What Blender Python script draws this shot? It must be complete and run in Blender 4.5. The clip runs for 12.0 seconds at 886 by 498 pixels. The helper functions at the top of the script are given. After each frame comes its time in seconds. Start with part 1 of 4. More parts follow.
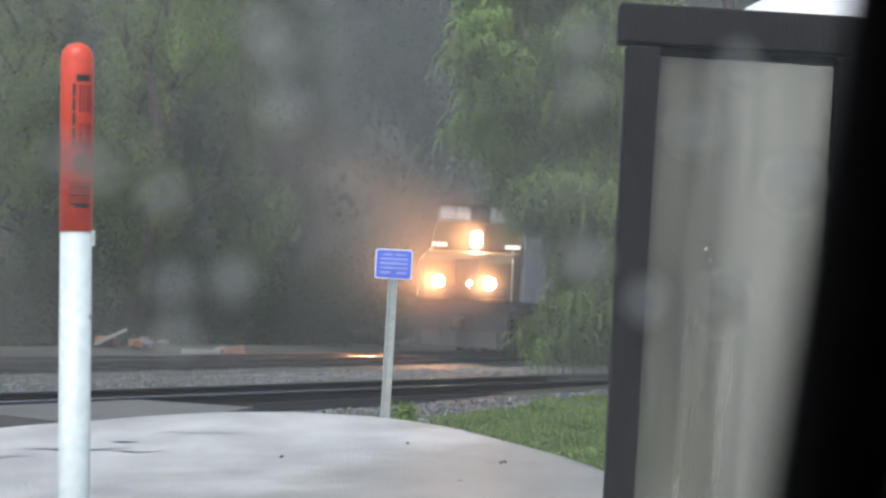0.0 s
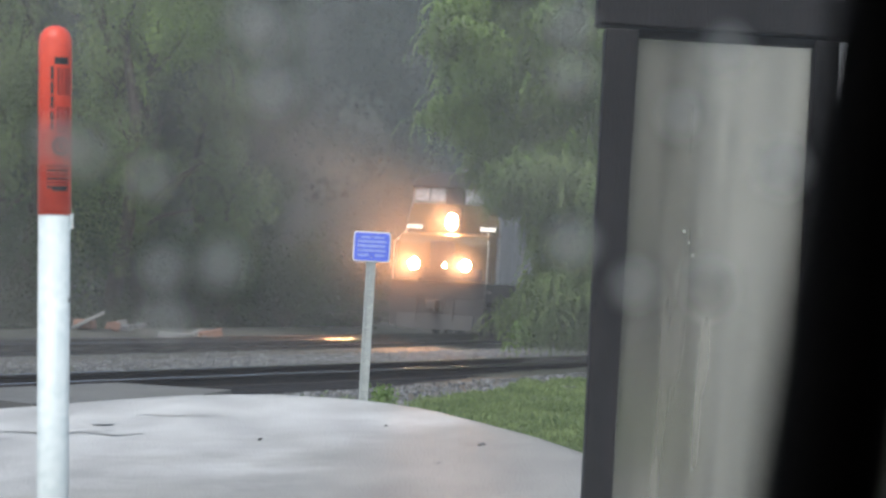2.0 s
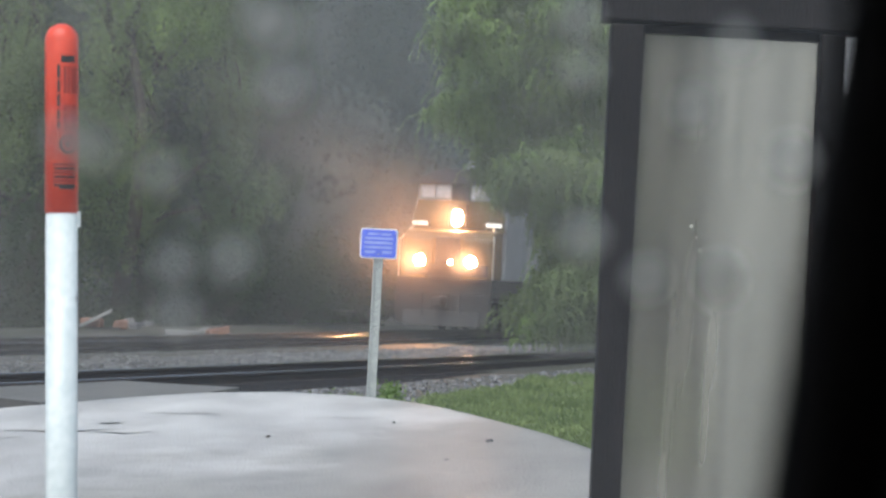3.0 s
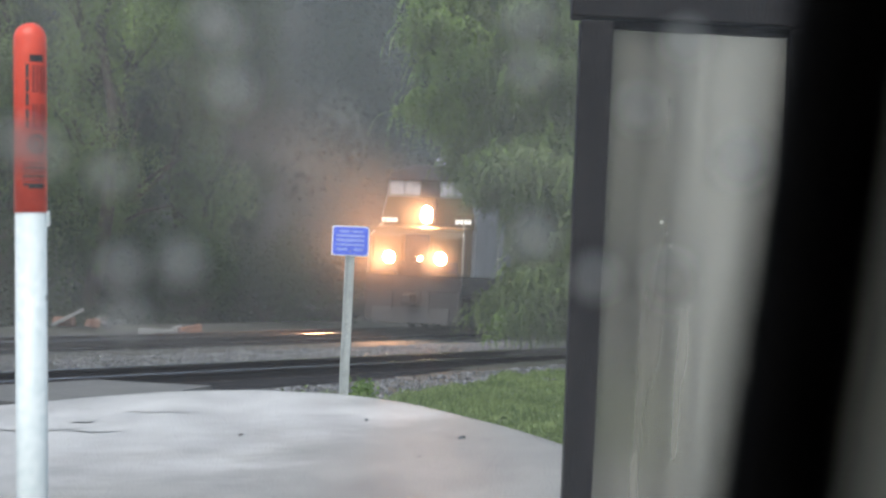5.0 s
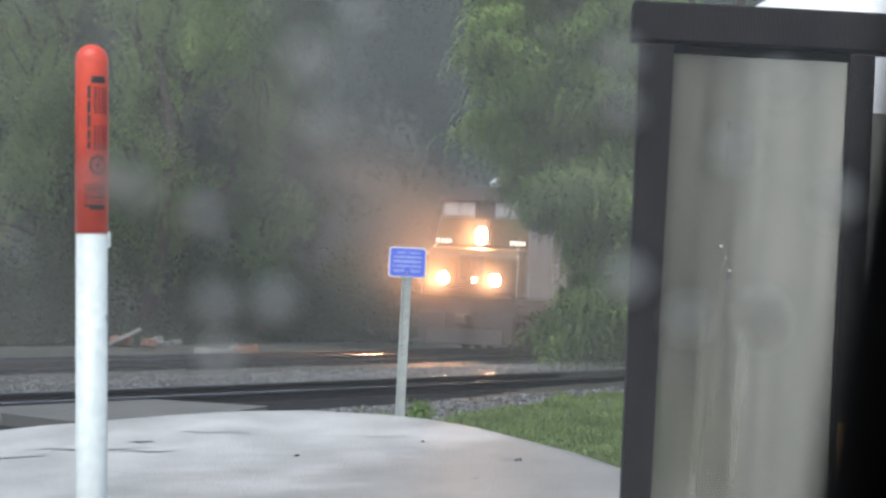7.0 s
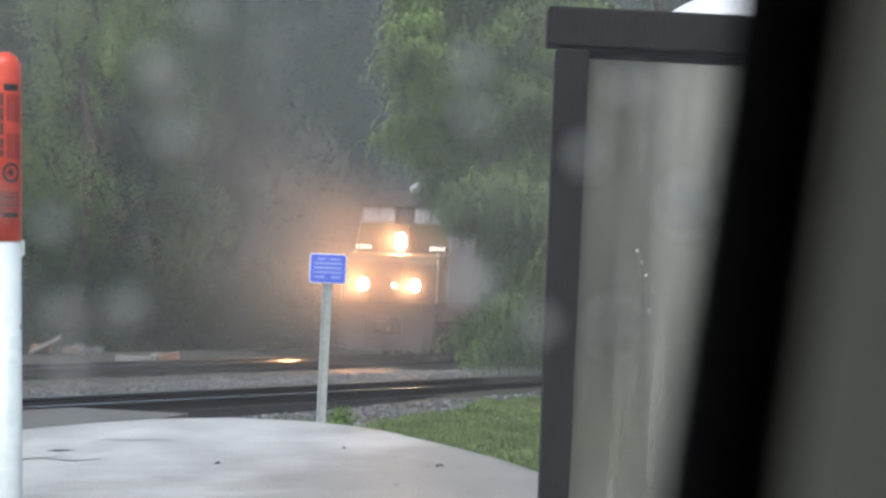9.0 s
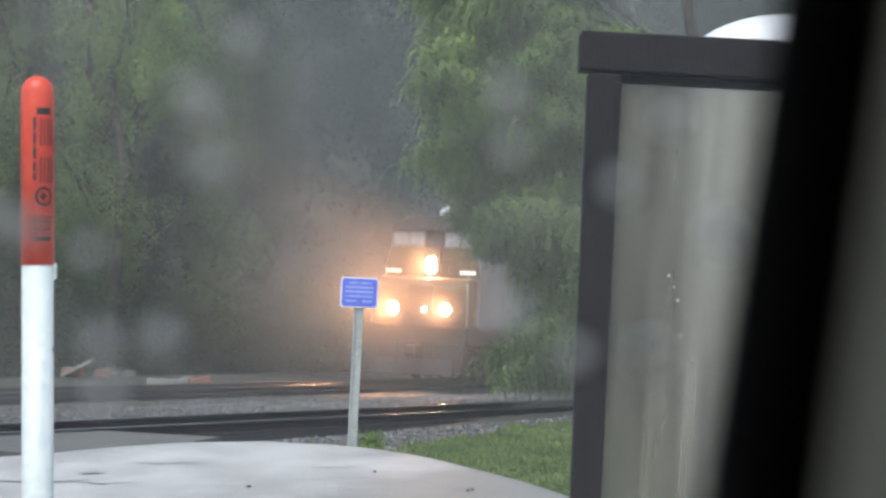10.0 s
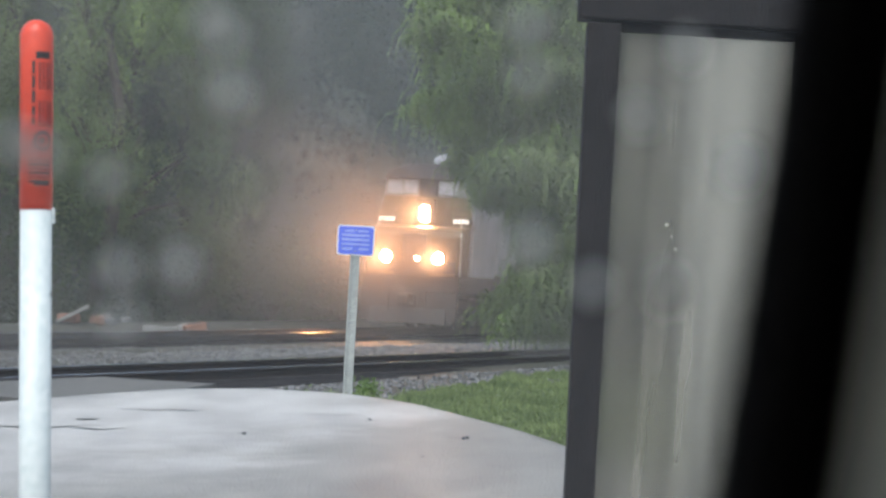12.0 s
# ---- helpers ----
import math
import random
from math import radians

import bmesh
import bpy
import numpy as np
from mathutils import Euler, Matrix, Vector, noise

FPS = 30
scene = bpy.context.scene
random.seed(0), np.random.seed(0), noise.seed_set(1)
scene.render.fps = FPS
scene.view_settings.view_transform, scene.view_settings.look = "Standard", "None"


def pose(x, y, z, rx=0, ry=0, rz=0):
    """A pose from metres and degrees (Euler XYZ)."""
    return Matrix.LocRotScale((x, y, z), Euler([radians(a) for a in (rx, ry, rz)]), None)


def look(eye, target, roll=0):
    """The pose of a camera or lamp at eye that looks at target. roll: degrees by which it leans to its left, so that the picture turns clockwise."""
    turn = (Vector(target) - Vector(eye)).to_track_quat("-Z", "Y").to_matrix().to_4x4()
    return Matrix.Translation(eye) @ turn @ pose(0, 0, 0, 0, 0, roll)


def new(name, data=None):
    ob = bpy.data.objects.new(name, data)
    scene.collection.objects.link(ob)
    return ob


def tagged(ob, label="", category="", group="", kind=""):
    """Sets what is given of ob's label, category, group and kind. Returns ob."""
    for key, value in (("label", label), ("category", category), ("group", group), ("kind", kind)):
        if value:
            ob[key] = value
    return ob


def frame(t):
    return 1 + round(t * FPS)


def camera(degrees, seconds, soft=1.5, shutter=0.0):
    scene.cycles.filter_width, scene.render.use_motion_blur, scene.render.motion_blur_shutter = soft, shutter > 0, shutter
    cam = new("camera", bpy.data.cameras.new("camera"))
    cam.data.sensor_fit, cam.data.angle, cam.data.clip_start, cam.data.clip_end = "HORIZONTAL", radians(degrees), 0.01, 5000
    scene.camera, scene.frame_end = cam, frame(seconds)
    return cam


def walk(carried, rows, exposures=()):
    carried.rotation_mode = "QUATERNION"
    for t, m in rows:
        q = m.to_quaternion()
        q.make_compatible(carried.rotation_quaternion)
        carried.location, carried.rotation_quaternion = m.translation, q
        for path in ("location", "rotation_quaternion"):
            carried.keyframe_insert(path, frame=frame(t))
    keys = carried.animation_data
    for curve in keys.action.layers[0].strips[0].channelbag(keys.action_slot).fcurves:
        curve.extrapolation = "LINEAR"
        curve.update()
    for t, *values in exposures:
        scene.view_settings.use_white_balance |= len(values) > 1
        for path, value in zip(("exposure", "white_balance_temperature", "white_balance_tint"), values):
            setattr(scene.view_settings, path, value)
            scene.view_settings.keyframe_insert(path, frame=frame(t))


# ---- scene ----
cam = camera(17.823, 12.0, soft=2.3, shutter=0.4)
cam.data.dof.use_dof, cam.data.dof.focus_distance, cam.data.dof.aperture_fstop = True, 16.0, 8.2

# seconds, turn to the right, tilt up, lean to the left (degrees), sideways and upward shift (metres)
VIEW = [(0.0, -0.002, 1.815, -0.022, -0.0001, 0.001), (0.5, -0.059, 1.724, 0.1, 0.0001, 0.0013), (1.0, 0.097, 1.547, 0.246, -0.0019, 0.0017),
        (1.5, 0.066, 1.749, -0.073, -0.0033, 0.002), (2.0, 0.45, 1.459, -0.101, -0.0031, 0.0016), (2.5, 0.207, 1.53, -0.349, -0.0037, 0.0012),
        (2.7, 0.285, 1.457, -0.331, -0.0044, 0.001), (4.3, 0.168, 1.312, -0.663, -0.0017, 0.0), (4.5, 0.273, 1.451, -0.664, -0.0016, 0.0),
        (5.0, 0.87, 1.32, -0.725, 0.0022, 0.002), (5.5, 0.256, 1.502, -0.621, -0.0038, 0.004), (6.0, -0.276, 1.678, -0.194, -0.0095, 0.007),
        (6.5, -0.218, 1.897, -0.199, -0.009, 0.0085), (7.0, -0.263, 1.761, -0.388, -0.008, 0.007), (7.5, 0.76, 2.653, -1.095, 0.0178, 0.003),
        (7.7, 1.483, 1.889, -0.862, 0.0151, 0.003), (9.3, 1.176, 1.864, -0.679, 0.0122, 0.008), (9.5, 0.961, 2.079, -0.711, 0.0134, 0.0075),
        (10.0, 0.684, 2.358, -0.605, 0.0112, 0.0088), (10.5, 0.523, 1.827, -0.616, 0.0094, 0.01), (11.0, 0.554, 1.741, -0.686, 0.0104, 0.008),
        (11.5, 0.708, 1.554, -0.48, 0.0095, 0.006), (12.0, 0.759, 1.325, -0.167, 0.0044, 0.0035)]


def view_pose(turn, tilt, lean, shift, up):
    eye = Vector((shift, 0.0, 1.2 + up))
    a, b = radians(turn), radians(tilt)
    return look(eye, eye + Vector((math.sin(a) * math.cos(b), math.cos(a) * math.cos(b), math.sin(b))) * 10, lean)


walk(cam, [(t, view_pose(a, b, c, d, e)) for t, a, b, c, d, e in VIEW])

# ---- light: a rainy, overcast day ----
world = bpy.data.worlds.new("overcast")
scene.world = world
world.use_nodes = True
wn = world.node_tree
sky = wn.nodes.new("ShaderNodeTexSky")
sky.sky_type, sky.sun_disc = "NISHITA", False
sky.sun_elevation, sky.sun_rotation = radians(55), radians(200)
sky.air_density, sky.dust_density = 1.0, 3.0
grey = wn.nodes.new("ShaderNodeHueSaturation")
grey.inputs["Saturation"].default_value = 0.7
wn.links.new(sky.outputs[0], grey.inputs["Color"])
wn.links.new(grey.outputs[0], wn.nodes["Background"].inputs[0])
wn.nodes["Background"].inputs[1].default_value = 0.12
sun = new("sun", bpy.data.lights.new("sun", "SUN"))
sun.data.energy, sun.data.angle, sun.data.color = 0.9, radians(40), (0.88, 1.0, 0.99)
sun.matrix_world = look((-10, -20, 60), (0, 15, 0))
scene.view_settings.exposure = 0.86


# ---- materials ----
def material(name, base, rough=0.6, metal=0.0, second=None, scale=4.0, fine=40.0, bump=0.2, contrast=0.5, spec=0.5, per=0.0, stretch=None):
    """A surface with large stains between two colours, fine grain and relief."""
    m = bpy.data.materials.new(name)
    m.use_nodes = True
    nt = m.node_tree
    b = nt.nodes["Principled BSDF"]
    b.inputs["Roughness"].default_value = rough
    b.inputs["Metallic"].default_value = metal
    b.inputs["Specular IOR Level"].default_value = spec
    tc = nt.nodes.new("ShaderNodeTexCoord")
    src = tc.outputs["Object"]
    if stretch:
        mp = nt.nodes.new("ShaderNodeMapping")
        mp.inputs["Scale"].default_value = stretch
        nt.links.new(src, mp.inputs[0])
        src = mp.outputs[0]
    n1 = nt.nodes.new("ShaderNodeTexNoise")
    n1.inputs["Scale"].default_value, n1.inputs["Detail"].default_value = scale, 5
    n2 = nt.nodes.new("ShaderNodeTexNoise")
    n2.inputs["Scale"].default_value, n2.inputs["Detail"].default_value = fine, 3
    nt.links.new(src, n1.inputs[0]), nt.links.new(src, n2.inputs[0])
    ramp = nt.nodes.new("ShaderNodeValToRGB")
    second = second or tuple(c * 0.6 for c in base)
    ramp.color_ramp.elements[0].position, ramp.color_ramp.elements[1].position = 0.5 - contrast / 2, 0.5 + contrast / 2
    ramp.color_ramp.elements[0].color, ramp.color_ramp.elements[1].color = (*second, 1), (*base, 1)
    nt.links.new(n1.outputs[0], ramp.inputs[0])
    mix = nt.nodes.new("ShaderNodeMix")
    mix.data_type, mix.blend_type = "RGBA", "OVERLAY"
    mix.inputs[0].default_value = 0.5
    nt.links.new(ramp.outputs[0], mix.inputs[6]), nt.links.new(n2.outputs[0], mix.inputs[7])
    last = mix.outputs[2]
    if per:
        info = nt.nodes.new("ShaderNodeNewGeometry")
        hsv = nt.nodes.new("ShaderNodeHueSaturation")
        mr = nt.nodes.new("ShaderNodeMapRange")
        mr.inputs[3].default_value, mr.inputs[4].default_value = 1 - per, 1 + per
        nt.links.new(info.outputs["Random Per Island"], mr.inputs[0])
        nt.links.new(mr.outputs[0], hsv.inputs["Value"])
        nt.links.new(last, hsv.inputs["Color"])
        last = hsv.outputs[0]
    nt.links.new(last, b.inputs["Base Color"])
    if bump:
        bp = nt.nodes.new("ShaderNodeBump")
        bp.inputs["Strength"].default_value, bp.inputs["Distance"].default_value = bump, 0.02
        nt.links.new(n2.outputs[0], bp.inputs["Height"])
        nt.links.new(bp.outputs[0], b.inputs["Normal"])
    return m


def leaf_material(name, base, second, per=0.45, scale=0.5):
    m = material(name, base, 0.6, second=second, scale=scale, fine=6, bump=0, per=per, contrast=0.4, spec=0.15)
    nt = m.node_tree
    b = nt.nodes["Principled BSDF"]
    tr = nt.nodes.new("ShaderNodeBsdfTranslucent")
    mx = nt.nodes.new("ShaderNodeMixShader")
    mx.inputs[0].default_value = 0.35
    nt.links.new(b.inputs["Base Color"].links[0].from_socket, tr.inputs[0])
    nt.links.new(b.outputs[0], mx.inputs[1]), nt.links.new(tr.outputs[0], mx.inputs[2])
    nt.links.new(mx.outputs[0], nt.nodes["Material Output"].inputs[0])
    return m


def glow(name, colour, strength):
    m = bpy.data.materials.new(name)
    m.use_nodes = True
    b = m.node_tree.nodes["Principled BSDF"]
    b.inputs["Base Color"].default_value = (0.8, 0.8, 0.8, 1)
    b.inputs["Emission Color"].default_value, b.inputs["Emission Strength"].default_value = (*colour, 1), strength
    return m


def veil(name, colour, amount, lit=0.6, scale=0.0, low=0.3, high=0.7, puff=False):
    """Thin air full of rain, a film on glass, or an added disc of haze or lamp glare (puff): mostly clear, scatters a
    little of the light that falls on it.
    """
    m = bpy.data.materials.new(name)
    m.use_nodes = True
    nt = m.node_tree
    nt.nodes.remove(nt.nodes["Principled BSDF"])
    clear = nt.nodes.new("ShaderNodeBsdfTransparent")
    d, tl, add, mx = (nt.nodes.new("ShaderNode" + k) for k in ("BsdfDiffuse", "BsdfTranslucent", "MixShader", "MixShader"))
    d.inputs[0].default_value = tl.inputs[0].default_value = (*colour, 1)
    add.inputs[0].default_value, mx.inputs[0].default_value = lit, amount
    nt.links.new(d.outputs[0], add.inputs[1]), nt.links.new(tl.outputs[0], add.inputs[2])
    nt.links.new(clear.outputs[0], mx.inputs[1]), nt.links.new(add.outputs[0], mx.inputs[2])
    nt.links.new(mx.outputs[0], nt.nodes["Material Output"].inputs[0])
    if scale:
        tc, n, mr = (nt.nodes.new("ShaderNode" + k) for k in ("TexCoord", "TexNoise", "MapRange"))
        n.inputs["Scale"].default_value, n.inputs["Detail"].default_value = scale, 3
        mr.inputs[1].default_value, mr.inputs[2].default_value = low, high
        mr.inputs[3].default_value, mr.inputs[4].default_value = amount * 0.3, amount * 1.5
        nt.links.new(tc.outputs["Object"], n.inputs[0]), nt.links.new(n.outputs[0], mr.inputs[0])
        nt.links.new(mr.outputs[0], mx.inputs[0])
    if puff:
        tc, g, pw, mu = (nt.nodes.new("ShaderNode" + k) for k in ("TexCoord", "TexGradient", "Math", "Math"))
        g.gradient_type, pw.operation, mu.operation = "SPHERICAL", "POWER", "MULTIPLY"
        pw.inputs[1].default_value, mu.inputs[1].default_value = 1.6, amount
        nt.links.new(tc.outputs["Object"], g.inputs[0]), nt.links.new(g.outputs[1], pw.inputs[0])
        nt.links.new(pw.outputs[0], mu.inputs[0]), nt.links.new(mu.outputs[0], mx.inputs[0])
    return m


EARTH = material("wet_earth", (0.07, 0.066, 0.06), 0.6, second=(0.04, 0.045, 0.025), scale=0.6, fine=9, bump=0.5)
PAVE = material("wet_concrete", (0.64, 0.64, 0.625), 0.42, second=(0.33, 0.33, 0.325), scale=1.3, fine=40, bump=1.0, contrast=0.55, stretch=(1.0, 0.35, 1.0))
APRON = material("wet_asphalt", (0.165, 0.16, 0.15), 0.45, second=(0.1, 0.098, 0.092), scale=1.2, fine=30, bump=0.3)
BLACK_STRIP = material("plain_black_strip", (0.012, 0.012, 0.013), 0.6, second=(0.008, 0.008, 0.009), scale=2, fine=20, bump=0.2, spec=0.1)
SHADE_BED = material("shaded_ballast", (0.03, 0.029, 0.03), 0.75, second=(0.016, 0.0155, 0.016), scale=3, fine=24, bump=0.8, spec=0.08)
_nt = PAVE.node_tree  # a browner, darker stretch of the lot, right and near, with a ragged, blotchy outline
_bsdf = _nt.nodes["Principled BSDF"]
_tc, _sep, _n, _n2 = (_nt.nodes.new("ShaderNode" + k) for k in ("TexCoord", "SeparateXYZ", "TexNoise", "TexNoise"))
_nt.links.new(_tc.outputs["Object"], _sep.inputs[0])
for _k, _sc in ((_n, 0.55), (_n2, 5.0)):
    _k.inputs["Scale"].default_value, _k.inputs["Detail"].default_value = _sc, 5
    _nt.links.new(_tc.outputs["Object"], _k.inputs[0])


def _math(op, a, b):
    m = _nt.nodes.new("ShaderNodeMath")
    m.operation = op
    for socket, v in zip(m.inputs, (a, b)):
        if isinstance(v, (int, float)):
            socket.default_value = v
        else:
            _nt.links.new(v, socket)
    return m.outputs[0]


_side = _math("SUBTRACT", _math("MULTIPLY", _sep.outputs[0], 1.6), _math("MULTIPLY", _math("SUBTRACT", _sep.outputs[1], 27.0), 0.55))
_side = _math("ADD", _side, _math("MULTIPLY", _math("SUBTRACT", _n.outputs[0], 0.5), 9.0))
_side = _math("ADD", _side, _math("MULTIPLY", _math("SUBTRACT", _n2.outputs[0], 0.5), 3.0))
_mr = _nt.nodes.new("ShaderNodeMapRange")
_mr.interpolation_type = "SMOOTHSTEP"
_mr.inputs[1].default_value, _mr.inputs[2].default_value = -1.6, 2.6
_nt.links.new(_side, _mr.inputs[0])
_mx = _nt.nodes.new("ShaderNodeMix")
_mx.data_type, _mx.blend_type = "RGBA", "MULTIPLY"
_mx.inputs[7].default_value = (0.6, 0.588, 0.56, 1)
_nt.links.new(_mr.outputs[0], _mx.inputs[0])
_nt.links.new(_bsdf.inputs["Base Color"].links[0].from_socket, _mx.inputs[6])
_nt.links.new(_mx.outputs[2], _bsdf.inputs["Base Color"])
CRACK = material("tar_seal", (0.11, 0.11, 0.112), 0.35, scale=6, fine=40, bump=0.1)
STONE = material("crushed_stone", (0.2, 0.205, 0.21), 0.85, spec=0.15, second=(0.1, 0.1, 0.105), scale=3, fine=18, bump=0.3, per=0.6)
STEEL = material("rail_web_steel", (0.035, 0.03, 0.028), 0.6, second=(0.055, 0.04, 0.03), scale=3, fine=25, bump=0.3)
POLISHED = material("polished_rail_head", (0.85, 0.86, 0.88), 0.17, 1.0, second=(0.62, 0.62, 0.63), scale=6, fine=60, bump=0.03)
TIMBER = material("creosoted_tie", (0.035, 0.031, 0.029), 0.8, spec=0.12, scale=3, fine=20, bump=0.5, stretch=(1, 8, 8))
BARK = material("bark", (0.07, 0.055, 0.045), 0.85, second=(0.035, 0.03, 0.025), scale=3, fine=16, bump=0.8, stretch=(4, 4, 0.7))
LEAF = leaf_material("leaves", (0.23, 0.3, 0.13), (0.105, 0.148, 0.066), 0.14, 0.6)
LEAF_BRIGHT = leaf_material("young_leaves", (0.27, 0.385, 0.12), (0.12, 0.195, 0.065), 0.16, 0.8)
# Near-black second tone puts the shaded gaps between vines into the colour.
LEAF_FAR = leaf_material("wood_leaves_shaded_gaps", (0.085, 0.135, 0.056), (0.014, 0.022, 0.013), 0.12, 0.22)
# Dark leaves for undergrowth and for deep trees, whose shade is put in.
LEAF_LOW = leaf_material("undergrowth_shaded_leaves", (0.055, 0.068, 0.042), (0.024, 0.03, 0.02), 0.12)
# Near-black leaves: the shade of the deep wood is put into the colour.
LEAF_DEEP = leaf_material("shaded_deep_leaves", (0.028, 0.036, 0.027), (0.014, 0.019, 0.015), 0.1, 0.15)
GRASS = leaf_material("grass_blades", (0.265, 0.335, 0.145), (0.13, 0.18, 0.078), 0.25, 1.1)
RED = material("orange_red_plastic", (0.72, 0.075, 0.035), 0.35, second=(0.62, 0.06, 0.03), scale=3, fine=30, bump=0.04)
WHITE = material("white_plastic", (0.64, 0.71, 0.72), 0.35, second=(0.58, 0.65, 0.66), scale=4, fine=40, bump=0.04)
INK = material("black_print", (0.02, 0.02, 0.02), 0.5, scale=8, fine=40, bump=0)
INK_RED = material("faded_print", (0.3, 0.03, 0.02), 0.5, scale=8, fine=40, bump=0)
BLUE = material("blue_enamel", (0.105, 0.16, 0.72), 0.3, second=(0.09, 0.14, 0.64), scale=6, fine=50, bump=0.03)
LETTER = material("pale_print", (0.3, 0.37, 0.74), 0.4, second=(0.2, 0.27, 0.66), scale=9, fine=50, bump=0)
SIGN_WHITE = material("sign_white", (0.7, 0.72, 0.78), 0.35, scale=6, fine=50, bump=0, second=(0.6, 0.62, 0.68))
GALV = material("galvanised_steel", (0.42, 0.45, 0.44), 0.5, 0.55, second=(0.34, 0.37, 0.36), scale=6, fine=40, bump=0.08)
DARKWOOD = material("dark_painted_timber", (0.017, 0.0148, 0.015), 0.6, spec=0.2, second=(0.008, 0.0072, 0.0075), scale=3, fine=30, bump=0.25, stretch=(6, 6, 0.8))
PANEL = material("weathered_pale_panel", (0.235, 0.227, 0.202), 0.3, second=(0.1, 0.099, 0.091), scale=1.7, fine=3.5, bump=0.03, contrast=0.36, stretch=(6.5, 6.5, 0.33))
_nt = PANEL.node_tree
_through = _nt.nodes.new("ShaderNodeBsdfRefraction")
_through.inputs["Roughness"].default_value, _through.inputs["IOR"].default_value = 0.22, 1.25
_through.inputs["Color"].default_value = (0.82, 0.825, 0.765, 1)
_blend = _nt.nodes.new("ShaderNodeMixShader")
_blend.inputs[0].default_value = 0.5
_nt.links.new(_nt.nodes["Principled BSDF"].outputs[0], _blend.inputs[1])
_nt.links.new(_through.outputs[0], _blend.inputs[2])
_nt.links.new(_blend.outputs[0], _nt.nodes["Material Output"].inputs[0])
SPECK = material("paint_fleck", (0.75, 0.75, 0.68), 0.4, scale=20, fine=60, bump=0)
OCHRE = material("ochre_paint", (0.35, 0.2, 0.05), 0.5, scale=5, fine=30, bump=0.1)
TANK = material("white_gelcoat", (0.85, 0.87, 0.9), 0.25, second=(0.8, 0.82, 0.86), scale=2, fine=30, bump=0.02)
YELLOW = material("yellow_engine_paint", (0.17, 0.115, 0.048), 0.5, second=(0.085, 0.06, 0.032), scale=1.5, fine=18, bump=0.05)
GREY = material("grey_engine_paint", (0.3, 0.31, 0.33), 0.45, second=(0.22, 0.23, 0.24), scale=1.2, fine=14, bump=0.05)
SLATE = material("dark_grey_engine_paint", (0.06, 0.06, 0.066), 0.5, second=(0.04, 0.04, 0.044), scale=1.2, fine=14, bump=0.05)
BLACK = material("black_iron", (0.02, 0.02, 0.02), 0.55, second=(0.035, 0.03, 0.028), scale=2, fine=18, bump=0.1)
WINDOW = material("cab_glass", (0.5, 0.52, 0.55), 0.12, second=(0.4, 0.42, 0.46), scale=1.5, fine=10, bump=0, spec=1.0)
PLATE = material("number_board", (0.62, 0.6, 0.52), 0.4, scale=4, fine=20, bump=0)
BRICK = material("broken_brick", (0.28, 0.15, 0.1), 0.75, second=(0.18, 0.1, 0.075), scale=3, fine=16, bump=0.4)
PLANK = material("grey_board", (0.28, 0.28, 0.27), 0.6, second=(0.18, 0.18, 0.175), scale=2, fine=16, bump=0.3, stretch=(1, 6, 6))
PAINT = material("dark_grey_car_paint", (0.06, 0.065, 0.07), 0.25, second=(0.05, 0.055, 0.06), scale=2, fine=60, bump=0.02)
TRIM = material("black_car_trim", (0.022, 0.021, 0.022), 0.8, second=(0.016, 0.0155, 0.016), scale=20, fine=120, bump=0.1, spec=0.1)
LAMP = glow("headlamp_glass", (1.0, 0.5, 0.24), 320)
DITCH = glow("ditch_lamp_glass", (1.0, 0.48, 0.23), 320)
MARKER = glow("marker_lamp_glass", (1.0, 0.55, 0.28), 60)
BOARD_LIT = glow("lit_number_board", (1.0, 0.9, 0.7), 0.55)
FILM = veil("wet_glass_film", (0.85, 0.88, 0.9), 0.04, 0.85)
DROP = veil("raindrop_water", (1.0, 0.98, 0.92), 0.97, 0.97)
MIST_DEEP = veil("deep_wood_air", (0.2, 0.255, 0.25), 0.4, 0.4, 0.08)
MIST_THIN = veil("thin_rain_air", (0.62, 0.64, 0.65), 0.075, 0.4, 0.15)
MIST_NEAR = veil("rain_air_over_track", (0.66, 0.67, 0.67), 0.135, 0.4, 0.15)
# Soft discs that imitate the lamps' glare on wet glass and lens.
GLARE = veil("lamp_glare", (0.75, 0.7, 0.66), 0.13, 0.95, puff=True)
# For the added haze disc that brightens the later seconds.
HAZE_DISC = veil("brightening_haze_air", (0.8, 0.72, 0.64), 0.3, 0.4, puff=True)
# Wider discs for the glare's streak and brown glow.
GLARE_WIDE = veil("wide_lamp_glare", (0.8, 0.67, 0.55), 0.2, 0.75, puff=True)
FOG = veil("fogged_glass", (0.84, 0.82, 0.73), 0.8, 0.75, 3.0)


# ---- mesh helpers ----
def part(name, bm, mat, parent=None, label=""):
    me = bpy.data.meshes.new(name)
    bm.to_mesh(me)
    bm.free()
    ob = new(name, me)
    me.materials.append(mat)
    if parent:
        ob.parent = parent
    if label:
        ob["label"] = label
    return ob


def thing(name, label, category, m=None, group="", kind=""):
    ob = tagged(new(name), label, category, group, kind)
    if m:
        ob.matrix_basis = m
    return ob


def add_box(bm, x0, x1, y0, y1, z0, z1, bevel=0.0):
    made = bmesh.ops.create_cube(bm, size=1.0)["verts"]
    for v in made:
        v.co = Vector(((x0 + x1) / 2 + v.co.x * (x1 - x0), (y0 + y1) / 2 + v.co.y * (y1 - y0), (z0 + z1) / 2 + v.co.z * (z1 - z0)))
    if bevel:
        bmesh.ops.bevel(bm, geom=list({e for v in made for e in v.link_edges}), offset=bevel, segments=2, affect="EDGES", profile=0.5)
    return bm


